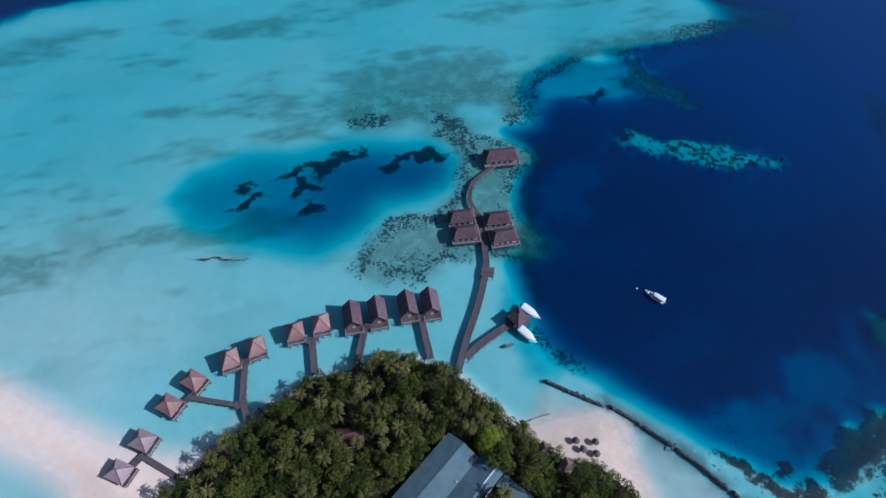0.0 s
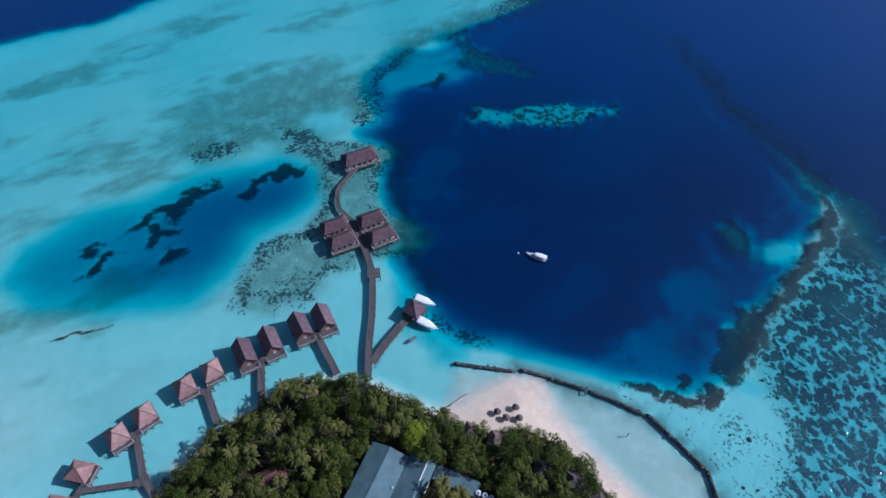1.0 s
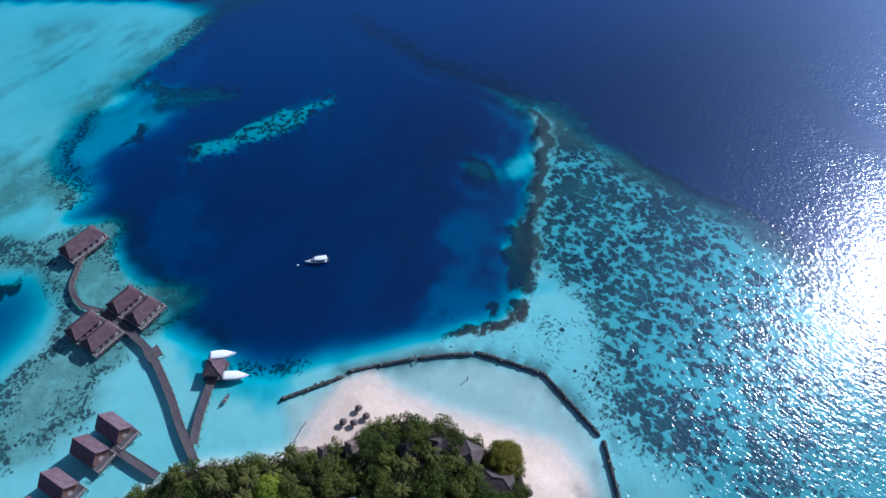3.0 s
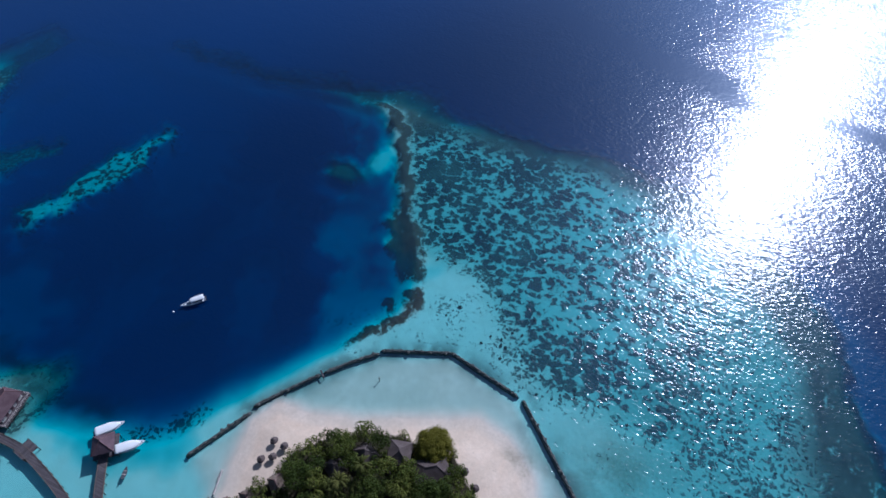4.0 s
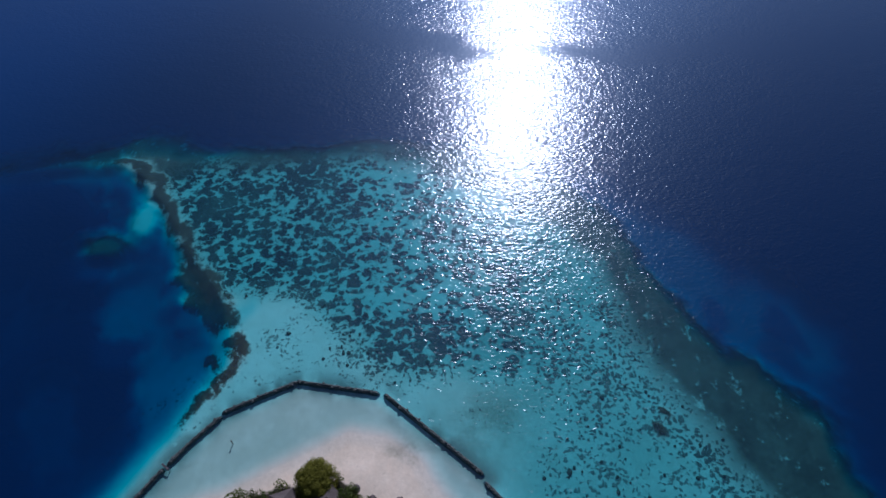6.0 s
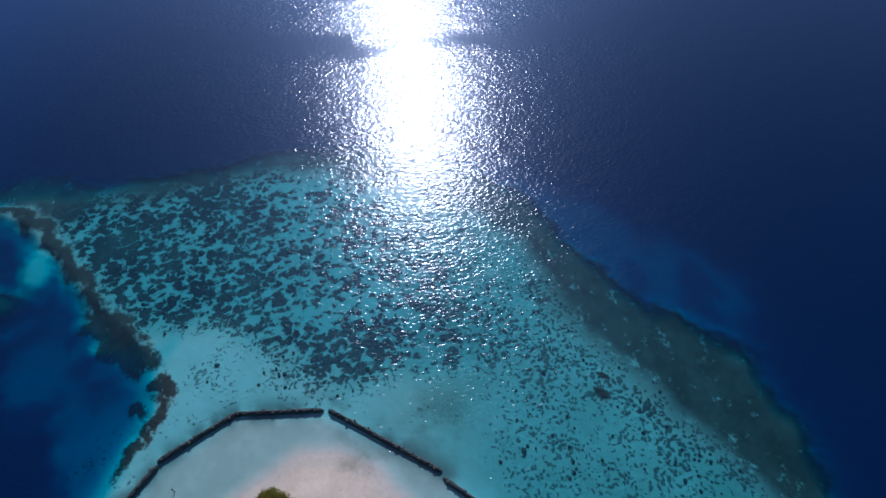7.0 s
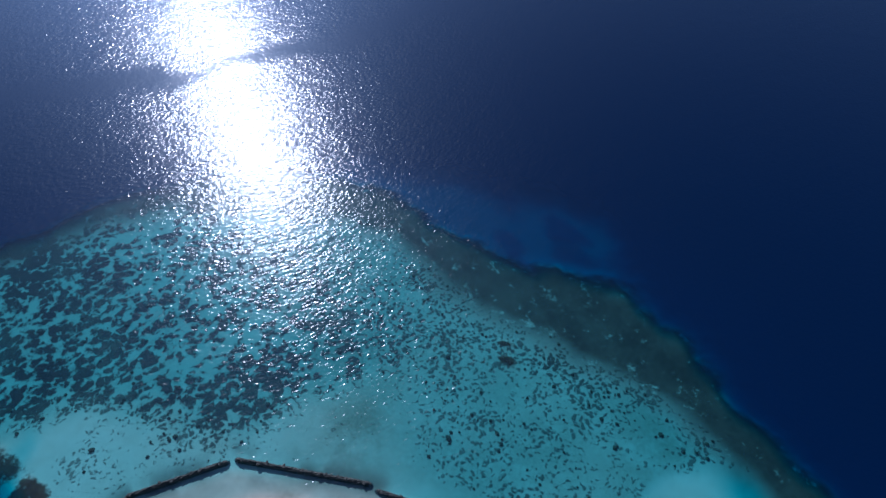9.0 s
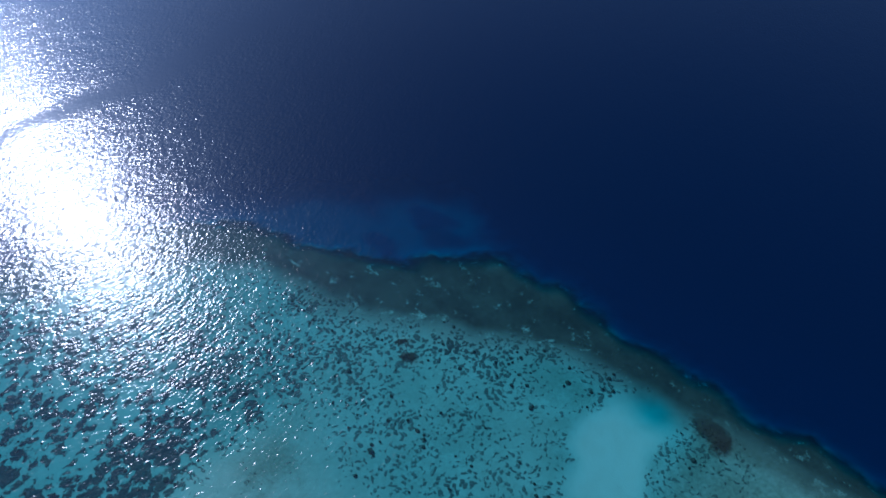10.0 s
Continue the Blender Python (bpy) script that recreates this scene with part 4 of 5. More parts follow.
    return ob


hip_label = "square water villa on stilts with a bleached pinkish-red pyramid roof"
v1 = villa(pose(-87.6, 47.9, 0, 0, 0, -20), True, 6.4, 5.4, ROOF_MAUVE, "water villa on stilts with a pale grey-pink pyramid roof over sand", "villas with pyramid roofs", 5.2)
copy_thing(v1, pose(-83.9, 56.6, 0, 0, 0, -20))
v3 = villa(pose(-79.6, 67.2, 0, 0, 0, -25), True, 6.4, 5.4, ROOF_PINK, hip_label, "villas with pyramid roofs", 5.4)
copy_thing(v3, pose(-74.5, 75.0, 0, 0, 0, -27))
v5 = villa(pose(-65.2, 82.2, 0, 0, 0, -66), True, 6.4, 5.6, ROOF_PINK, "square water villa on stilts with a steep faded red pyramid roof", "villas with steep pyramid roofs", 6.3)
for x, y, deg in ((-58.0, 86.6, -66), (-46.6, 92.1, -73), (-38.8, 95.3, -75)):
    copy_thing(v5, pose(x, y, 0, 0, 0, deg))
v9 = villa(pose(-28.9, 98.0, 0, 0, 0, -77), False, 8.6, 5.9, ROOF_PLUM, "water villa on stilts with a steep grey-red gabled roof and porch", "villas with gabled roofs", 6.2)
for x, y, deg in ((-20.9, 99.9, -77), (-11.2, 102.4, -77), (-3.7, 103.5, -79)):
    copy_thing(v9, pose(x, y, 0, 0, 0, deg))


# ---- spa, restaurant and arrival pavilion ----
def pavilion(m, lx, ly, label, peak=5.0, red_doors=3, eave=3.0, deck_out=0.9, group="", name="spa_pavilion"):
    """A long timber house on stilts with a hipped red-brown roof; its front along -y."""
    ob = thing(name, m, label, "pavilion", group)
    z = 1.05
    dx, dy = lx / 2 + deck_out * 0.4, ly / 2 + deck_out
    part("deck", Shape().box(-dx, -dy, z - 0.15, dx, dy - deck_out * 0.6, z), DECK, ob)
    part("floor_frame", Shape().box(-dx + 0.1, -dy + 0.1, z - 0.45, dx - 0.1, dy - deck_out * 0.6 - 0.1, z - 0.155), TIMBER, ob)
    posts(ob, np.linspace(-dx + 0.3, dx - 0.3, 6), np.linspace(-dy + 0.3, dy - deck_out, 3), z - 0.1)
    wx, wy = lx / 2 - 0.7, ly / 2 - 0.7
    part("wall", Shape().box(-wx, -wy, z, wx, wy, eave + 0.35), PLASTER, ob, "pale plastered wall")
    for k in range(red_doors):
        x = (k - (red_doors - 1) / 2) * (1.5 * wx / max(red_doors, 1))
        d = part("door", Shape().box(x - 0.5, -wy - 0.06, z + 0.02, x + 0.5, -wy - 0.004, z + 2.0), ROOF_RED, ob, "dark red timber door")
        part("handle", Shape().box(x + 0.34, -wy - 0.1, z + 0.95, x + 0.42, -wy - 0.06, z + 1.1), GREY, d)
    for e in (-1, 1):
        w = part("window", Shape().box(e * (wx + 0.04) - 0.04, -1.0, z + 0.8, e * (wx + 0.04) + 0.04, 1.0, z + 1.9), PALE_WOOD, ob)
        part("pane", Shape().box(e * (wx + 0.08) - 0.015, -0.9, z + 0.9, e * (wx + 0.08) + 0.015, 0.9, z + 1.8), GLASS, w)
    part("roof", rect_roof(lx, ly, eave, lx - ly * 0.55, peak, 0.2), ROOF_RED, ob)
    hr = (lx - ly * 0.55) / 2
    caps = Shape().tube([(-hr, 0, peak), (hr, 0, peak)], (0.12, 0.12), 6)
    for ex in (-1, 1):
        for ey in (-1, 1):
            caps.tube([(ex * hr, 0, peak), (ex * lx / 2, ey * ly / 2, eave)], (0.1, 0.1), 5)
    part("ridge_cap", caps, RIDGE, ob)
    fence(ob, -dx, -dy + 0.06, dx, -dy + 0.06, z, 0.9)
    fence(ob, dx - 0.06, -dy, dx - 0.06, dy - deck_out * 0.6, z, 0.9)
    fence(ob, -dx + 0.06, -dy, -dx + 0.06, dy - deck_out * 0.6, z, 0.9)
    return ob


spa = pavilion(pose(6.7, 140.7, 0, 0, 0, 9), 9.4, 6.4, "spa house on stilts with a hipped red-brown shingle roof", group="spa houses")
for x, y, deg in ((20.0, 140.1, 9), (8.1, 133.4, 8), (21.9, 132.1, 12)):
    copy_thing(spa, pose(x, y, 0, 0, 0, deg))
pavilion(pose(22.6, 173.0, 0, 0, 0, 8), 13.4, 7.4, "long far pavilion on stilts with a dark red-brown hipped roof", 5.4, 4, group="", name="restaurant_pavilion")

arr = thing("boat_pavilion", pose(25.0, 98.4, 0, 0, 0, 40), "open boat landing pavilion with a grey-red pyramid roof on posts", "pavilion")
part("deck", Shape().box(-3.1, -3.1, 0.78, 3.1, 3.1, 0.935), DECK, arr)
part("floor_frame", Shape().box(-3.0, -3.0, 0.5, 3.0, 3.0, 0.775), TIMBER, arr)
posts(arr, (-2.8, 0, 2.8), (-2.8, 0, 2.8), 0.8)
posts(arr, (-2.2, 2.2), (-2.2, 2.2), 3.1, 0.1, 0.9, "roof_post")
part("roof", rect_roof(5.6, 5.6, 2.95, 0.3, 5.2, 0.18), ROOF_PLUM, arr)
caps = Shape()
for ex in (-1, 1):
    for ey in (-1, 1):
        caps.tube([(ex * 0.15, 0, 5.2), (ex * 2.8, ey * 2.8, 2.95)], (0.1, 0.1), 5)
part("ridge_cap", caps, RIDGE, arr)
part("bench", Shape().box(-1.9, 1.4, 1.3, 1.9, 1.9, 1.4).box(-1.8, 1.5, 0.93, -1.6, 1.8, 1.3).box(1.6, 1.5, 0.93, 1.8, 1.8, 1.3), TIMBER, arr)


# ---- boats ----
def hull(length, beam, depth, sections=15, flare=0.9):
    s, ring = Shape(), 9
    for i in range(sections):
        t = i / (sections - 1)
        w = beam / 2 * min(1.0, 0.82 + 0.5 * t) * (1 - max(0, (t - 0.45) / 0.55) ** 2.2)
        sheer = depth * (0.62 + 0.38 * t * t)
        x = (t - 0.5) * length
        for j in range(ring):
            a = math.pi * j / (ring - 1)
            y = -math.cos(a)
            zz = 1 - math.sin(a) ** flare
            keel = -0.35 * (1 - 0.8 * max(0, t - 0.7) / 0.3)
            s.v.append((x + (0.12 * length * zz * t ** 5), y * max(w, 0.04) * (0.75 + 0.25 * zz), keel + zz * (sheer - keel)))
    for i in range(sections - 1):
        for j in range(ring - 1):
            a = i * ring + j
            s.f.append((a, a + ring, a + ring + 1, a + 1))
        a = i * ring
        s.f.append((a, a + ring - 1, a + 2 * ring - 1, a + ring))
    s.f.append(tuple(range(ring)))
    return s


def boat(m, length, beam, label, covered):
    ob = thing("motor_boat", m, label, "boat", "white boats")
    part("hull", hull(length, beam, 1.05), WHITE, ob, smooth=False)
    part("rubbing_strake", Shape().tube([(-length / 2, -beam * 0.42, 0.62), (-length * 0.1, -beam * 0.5, 0.68), (length * 0.2, -beam * 0.42, 0.78), (length * 0.5, -0.02, 1.05)], (0.05,) * 4, 5)
         .tube([(-length / 2, beam * 0.42, 0.62), (-length * 0.1, beam * 0.5, 0.68), (length * 0.2, beam * 0.42, 0.78), (length * 0.5, 0.02, 1.05)], (0.05,) * 4, 5), NAVY, ob)
    n, x0, x1 = 12, -length * 0.49, length * (0.47 if covered else 0.16)
    s = Shape()
    for i in range(n):
        t = i / (n - 1)
        x = x0 + (x1 - x0) * t
        k = 1 - max(0, (t - 0.5) / 0.5) ** 2.0 * (0.97 if covered else 0.35)
        for j in range(7):
            a = math.pi * j / 6
            s.v.append((x, -math.cos(a) * beam * 0.47 * k, (1.72 if not covered else 1.35) + (0.32 * math.sin(a) + 0.05) * (0.5 + 0.5 * k) - (0.4 * t * t if covered else 0)))
    for i in range(n - 1):
        for j in range(6):
            a = i * 7 + j
            s.f.append((a, a + 1, a + 8, a + 7))
    top = part("canopy", s, CANVAS, ob, "white canvas canopy", smooth=True)
    sol = top.modifiers.new("thickness", "SOLIDIFY")
    sol.thickness = 0.04
    me = Shape().tube([(0, 0, 0.5), (0, 0, 1.75 if not covered else 1.3)], (0.03, 0.03), 6).mesh("canopy_post")
    me.materials.append(GREY)
    for x in (x0 + 0.25, (x0 + x1) / 2 - 0.3, x1 * 0.5):
        for e in (-1, 1):
            q = new("canopy_post", me)
            q.parent = ob
            q.location = (x, e * beam * 0.36, 0)
    if not covered:
        part("windscreen", Shape().box(length * 0.17, -beam * 0.3, 0.95, length * 0.2, beam * 0.3, 1.55), GLASS, ob)
        part("foredeck_hatch", Shape().box(length * 0.27, -0.3, 0.95, length * 0.34, 0.3, 1.08), NAVY, ob)
        part("bench", Shape().box(-length * 0.4, -beam * 0.32, 0.9, length * 0.05, -beam * 0.12, 1.15).box(-length * 0.4, beam * 0.12, 0.9, length * 0.05, beam * 0.32, 1.15), NAVY, ob)
    for e in (-0.35, 0.35):
        part("outboard_motor", Shape().box(-length / 2 - 0.5, e - 0.17, 0.55, -length / 2 - 0.05, e + 0.17, 1.1).box(-length / 2 - 0.32, e - 0.08, -0.4, -length / 2 - 0.12, e + 0.08, 0.55), GREY, ob)
    return ob


boat(pose(29.2, 101.7, 0, 0, 0, -40), 6.8, 2.9, "white motor boat with a white canopy moored at the landing", True)
boat(pose(27.6, 93.1, 0, 0, 0, -45), 6.8, 2.9, "white motor boat with a white canopy tied below the jetty", True)
boat(pose(71.9, 108.1, 0, 0, 0, 139), 6.6, 2.1, "white open motor boat at anchor in deep water", False)
dinghy = thing("dinghy", pose(21.8, 89.4, 0, 0, 0, 20), "small grey open dinghy floating in shallow water by the jetty", "dinghy", "")
part("hull", hull(2.8, 1.25, 0.5, 11), GREY, dinghy)
part("thwart", Shape().box(-0.55, -0.5, 0.4, -0.3, 0.5, 0.47).box(0.35, -0.42, 0.42, 0.58, 0.42, 0.49), PALE_WOOD, dinghy, "pale plank seats")
part("outboard_motor", Shape().box(-1.7, -0.13, 0.35, -1.42, 0.13, 0.75).box(-1.6, -0.05, -0.3, -1.48, 0.05, 0.35), GREY, dinghy)
buoy = thing("mooring_buoy", pose(66.4, 112.0, 0), "small white mooring buoy floating on deep water", "buoy")
bm = bmesh.new()
bmesh.ops.create_uvsphere(bm, u_segments=12, v_segments=8, radius=0.35)
ball = Shape()
ball.add([v.co.copy() for v in bm.verts], [tuple(v.index for v in f.verts) for f in bm.faces])
bm.free()
part("float_ball", ball, WHITE, buoy, smooth=True)
part("ring", Shape().tube([(0, 0, 0.33), (0, 0, 0.5)], (0.05, 0.05), 6), GREY, buoy)


# ---- houses on the island ----
HOUSE = pose(6.9, 56.0, 1.35, 0, 0, 50.0)


def service_roofs():
    """The low service building under two parallel sheet-metal roofs and a narrow wing."""
    ob = thing("service_building", HOUSE, "large low building under twin blue-grey sheet metal gable roofs", "building")
    eave, top = 3.4, 5.3
    for y, west, east, x0, x1, flash in ((0.0, 5.5, 5.4, -27.0, 0.0, SHEET), (-10.9, 5.4, 2.3, -27.0, 1.4, FLASHING)):
        low = top - (top - eave) * east / west
        part("wall", Shape().box(x0 + 0.5, y - east + 0.3, -0.6, x1 - 0.5, y + west - 0.4, eave - 0.12), PLASTER, ob)
        t = 0.1
        r = Shape()
        for d in (0.0, -t):
            r.add([(x0, y + west, eave + d), (x1, y + west, eave + d), (x1, y, top + d), (x0, y, top + d), (x0, y - east, low + d), (x1, y - east, low + d)], [])
        up = [(0, 3, 2, 1), (3, 4, 5, 2)]
        r.f += up + [tuple(6 + i for i in reversed(f)) for f in up]
        r.f += [(p, q, q + 6, p + 6) for p, q in ((0, 1), (1, 2), (2, 5), (5, 4), (4, 3), (3, 0))]
        roof = part("roof", r, SHEET, ob, "ribbed blue-grey sheet metal roof")
        part("ridge_flashing", Shape().box(x0 + (0 if flash is SHEET else 22), y - 0.2, top - 0.02, x1 + 0.02, y + 0.16, top + 0.06), flash, roof, "pale metal ridge flashing" if flash is FLASHING else "")
        g = Shape()
        g.add([(x1 - 0.5, y - east + 0.3, eave - 0.12), (x1 - 0.5, y + west - 0.4, eave - 0.12), (x1 - 0.5, y, top - 0.2), (x1 - 0.62, y - east + 0.3, eave - 0.12), (x1 - 0.62, y + west - 0.4, eave - 0.12), (x1 - 0.62, y, top - 0.2)],
              [(0, 1, 2), (5, 4, 3), (1, 4, 5, 2), (2, 5, 3, 0), (0, 3, 4, 1)])
        part("gable_wall", g, PLASTER, ob)
        part("door", Shape().box(x1 - 0.49, y + 0.8, -0.6, x1 - 0.42, y + 1.8, 1.5), WALL_WOOD, ob)
    part("valley_gutter", Shape().box(-27.0, -5.52, eave - 0.16, 0.0, -5.38, eave - 0.02), GREY, ob)
    part("roof_vent", Shape().tube([(-9, -5.0, eave), (-9, -5.0, eave + 0.7), (-9, -5.0, eave + 0.85)], (0.14, 0.14, 0.22), 8), FLASHING, ob)
    part("wing_wall", Shape().box(-2.1, -25.5, -0.6, 1.1, -13.6, 2.75), PLASTER, ob)
    w = Shape()
    w.add([(-2.4, -25.8, 2.8), (1.4, -25.8, 3.2), (1.4, -13.4, 3.2), (-2.4, -13.4, 2.8), (-2.4, -25.8, 2.7), (1.4, -25.8, 3.1), (1.4, -13.4, 3.1), (-2.4, -13.4, 2.7)],
          [(0, 1, 2, 3), (7, 6, 5, 4), (0, 4, 5, 1), (1, 5, 6, 2), (2, 6, 7, 3), (3, 7, 4, 0)])
    part("wing_roof", w, SHEET, ob)
    part("wing_gutter", Shape().box(-2.62, -25.8, 2.66, -2.42, -13.4, 2.84), GREY, ob)
    return ob


def near_house(x, y, margin):
    q = HOUSE.inverted() @ Vector((x, y, 1.35))
    return (-27 - margin < q.x < 0.6 + margin and -13.2 - margin < q.y < 5.5 + margin) or (-2.4 - margin < q.x < 1.4 + margin and -26 - margin < q.y < -13)


service_roofs()


def water_tank(x, y, r, h):
    ob = thing("water_tank", pose(x, y, 3.2), "round white plastic water tank on a low stand", "water tank", "water tanks")
    part("tank_body", Shape().tube([(0, 0, 0), (0, 0, h * 0.8), (0, 0, h * 0.95), (0, 0, h)], (r, r, r * 0.8, r * 0.35), 16), TANK, ob)
    part("stand", Shape().tube([(0, 0, -2.2), (0, 0, -0.01)], (r * 0.85, r * 0.9), 10), PLASTER, ob)
    part("lid", Shape().tube([(0, 0, h), (0, 0, h + 0.12)], (r * 0.34, r * 0.3), 12), GREY, ob)


for x, y, r, h in ((26.0, 38.4, 0.8, 1.5), (27.5, 37.3, 0.8, 1.5), (28.9, 36.4, 0.65, 1.3)):
    water_tank(x, y, r, h)


def beach_hut(x, y, deg, lx, ly, label, peak=4.8, roofing=None, eave=2.5):
    z = max(ground_at(x, y), 0.4)
    ob = thing("beach_hut", pose(x, y, z, 0, 0, deg), label, "hut", "island huts")
    part("wall", Shape().box(-lx / 2 + 0.7, -ly / 2 + 0.7, -0.2, lx / 2 - 0.7, ly / 2 - 0.7, eave + 0.1), PLASTER, ob)
    d = part("door", Shape().box(lx / 2 - 0.695, -0.5, 0.0, lx / 2 - 0.62, 0.5, 2.05), WALL_WOOD, ob)
    part("handle", Shape().box(lx / 2 - 0.62, 0.3, 1.0, lx / 2 - 0.57, 0.4, 1.1), GREY, d)
    part("roof", rect_roof(lx, ly, eave, max(lx - ly, 0.3), peak, 0.25), roofing or THATCH, ob)
    caps, hr = Shape(), max(lx - ly, 0.3) / 2
    caps.tube([(-hr, 0, peak), (hr, 0, peak)], (0.14, 0.14), 6)
    for ex in (-1, 1):
        for ey in (-1, 1):
            caps.tube([(ex * hr, 0, peak), (ex * lx / 2, ey * ly / 2, eave)], (0.08, 0.08), 5)
    part("ridge_cap", caps, THATCH if roofing is None else RIDGE, ob)
    me = Shape().tube([(0, 0, -0.2), (0, 0, eave)], (0.09, 0.08), 6).mesh("veranda_post")
    me.materials.append(TIMBER)
    for ex in (-1, 1):
        for ey in (-1, 1):
            q = new("veranda_post", me)
            q.parent = ob
            q.location = (ex * (lx / 2 - 0.3), ey * (ly / 2 - 0.3), 0)


HUTS = [(24.8, 60.2, 45, 4.6, 3.8), (29.0, 55.0, 50, 5.4, 3.6), (34.8, 50.4, 52, 5.4, 3.6), (44.4, 39.4, 60, 5.0, 4.6), (51.0, 34.2, 60, 5.2, 5.0), (54.6, 26.2, 15, 6.4, 6.0), (54.0, 17.0, -55, 9.0, 6.2)]
for x, y, deg, lx, ly in HUTS[:3]:
    beach_hut(x, y, deg, lx, ly, "low beach hut with a tan palm thatch roof beside trees", 3.7, TAN_THATCH, 2.2)
for x, y, deg, lx, ly in HUTS[3:]:
    beach_hut(x, y, deg, lx, ly, "beach hut with a grey-brown palm thatch roof among trees")
beach_hut(-25.3, 57.8, 10, 8.5, 5.6, "island house with a dark red roof hidden in trees", 5.4, ROOF_RUST, 3.0)
beach_hut(-11.9, 79.0, 20, 4.4, 4.0, "small house with a pinkish red roof under trees", 6.2, ROOF_PINK, 3.8)


def parasol(x, y, label="thatched beach parasol of grey palm leaf on pale sand", r=1.1):
    z = ground_at(x, y)
    ob = thing("beach_parasol", pose(x, y, z, 0, 0, random.uniform(0, 90)), label, "parasol", "beach parasols")
    part("pole", Shape().tube([(0, 0, -0.3), (0, 0, 1.85)], (0.07, 0.06), 7), TIMBER, ob)
    s = Shape()
    for tier, (r0, z0, r1, z1) in enumerate(((r * 0.62, 1.6, 0.05, 2.05), (r, 1.3, r * 0.5, 1.67))):
        n, b = 22, len(s.v)
        for k in range(n):
            a = 2 * math.pi * k / n
            jag = random.uniform(0.9, 1.07)
            s.v += [(r0 * jag * math.cos(a), r0 * jag * math.sin(a), z0 - 0.14 * random.random()), (r1 * math.cos(a), r1 * math.sin(a), z1)]
        s.f += [(b + 2 * k, b + 2 * ((k + 1) % n), b + 2 * ((k + 1) % n) + 1, b + 2 * k + 1) for k in range(n)]
    cap = part("canopy", s, THATCH, ob)
    sol = cap.modifiers.new("thickness", "SOLIDIFY")
    sol.thickness = 0.1


for x, y in ((38.9, 58.6), (44.4, 58.3), (40.6, 56.1), (44.1, 54.9), (57.4, 9.2), (54.6, 5.3), (53.9, -1.4)):
    parasol(x, y)

# a bleached fallen palm trunk at the water's edge, and a plank step over the wall
log = thing("driftwood", pose(29.0, 65.6, 0.25, 0, 0, 10), "bleached fallen palm trunk lying on the beach edge", "driftwood")
part("stem", Shape().tube([(-2.2, -0.2, 0.0), (0.2, 0.1, 0.06), (2.2, 0.3, 0.05), (4.2, 0.9, 0.0)], (0.24, 0.2, 0.17, 0.1), 8), PALE_WOOD, log)
part("branch", Shape().tube([(2.6, 0.4, 0.06), (3.6, 0.3, 0.14), (4.6, 0.4, 0.05)], (0.14, 0.1, 0.05), 6), PALE_WOOD, log)
part("branch", Shape().tube([(1.0, 0.2, 0.05), (2.0, 0.7, 0.15), (3.0, 0.9, 0.05)], (0.12, 0.08, 0.04), 6), PALE_WOOD, log)
stp = thing("wall_crossing", pose(67.1, 58.0, 0, 0, 0, 53), "short plank crossing over the rock wall on posts", "crossing")
part("deck", Shape().box(-1.5, -0.25, 0.75, 1.0, 0.25, 0.83), DECK, stp)
posts(stp, (-1.4, 0.9), (-0.2, 0.2), 0.76, 0.06, -1.6, "post")


mark = thing("marker_post", pose(72.2, 42.0, 0), "thin dark marker post standing in the shallow lagoon", "post")
part("post", Shape().tube([(0, 0, -1.2), (0.02, 0, 1.5)], (0.13, 0.1), 8), TIMBER, mark)
part("collar", Shape().tube([(0, 0, 1.2), (0, 0, 1.42)], (0.2, 0.2), 8), TIMBER, mark)


# ---- trees ----
def palm_mesh(rnd, fronds, length):
    """A crown of arching fronds, each a rib with leaflets on both sides."""
    s = Shape()
    for k in range(fronds):
        yaw = 2.399963 * k + rnd.uniform(-0.2, 0.2)
        lift = radians(rnd.choice((62, 48, 34, 20, 6, -12)) + rnd.uniform(-6, 6))
        L = length * rnd.uniform(0.85, 1.12)
        n, p, a = 9, Vector((0, 0, 0)), lift
        way = Vector((math.cos(yaw), math.sin(yaw), 0))
        side = Vector((-way.y, way.x, 0))
        rib = [p.copy()]
        for i in range(n):
            p = p + (way * math.cos(a) + Vector((0, 0, math.sin(a)))) * (L / n)
            a -= radians(9 + 2.0 * i * 0.6)
            rib.append(p.copy())
        for i in range(n):
            b = rib[i].lerp(rib[i + 1], 0.5)
            for sub in (0.05, 0.38, 0.72):
                b = rib[i].lerp(rib[i + 1], sub)
                t = (i + sub) / n
                ll = L * 0.17 * (math.sin(math.pi * min(1, 0.12 + 0.86 * t)) ** 0.6)
                w = 0.085
                along = (rib[i + 1] - rib[i]).normalized()
                for e in (-1, 1):
                    tip = b + (side * e * 0.8 + along * 0.55 + Vector((0, 0, -0.28 - rnd.uniform(0, 0.25)))) * ll
                    s.add([b - along * w, b + along * w, tip + along * 0.02], [(0, 1, 2) if e > 0 else (1, 0, 2)])
        for i in range(n - 1):
            s.add([rib[i] - side * 0.05, rib[i] + side * 0.05, rib[i + 1] + side * 0.04, rib[i + 1] - side * 0.04], [(0, 1, 2, 3)])
    return s


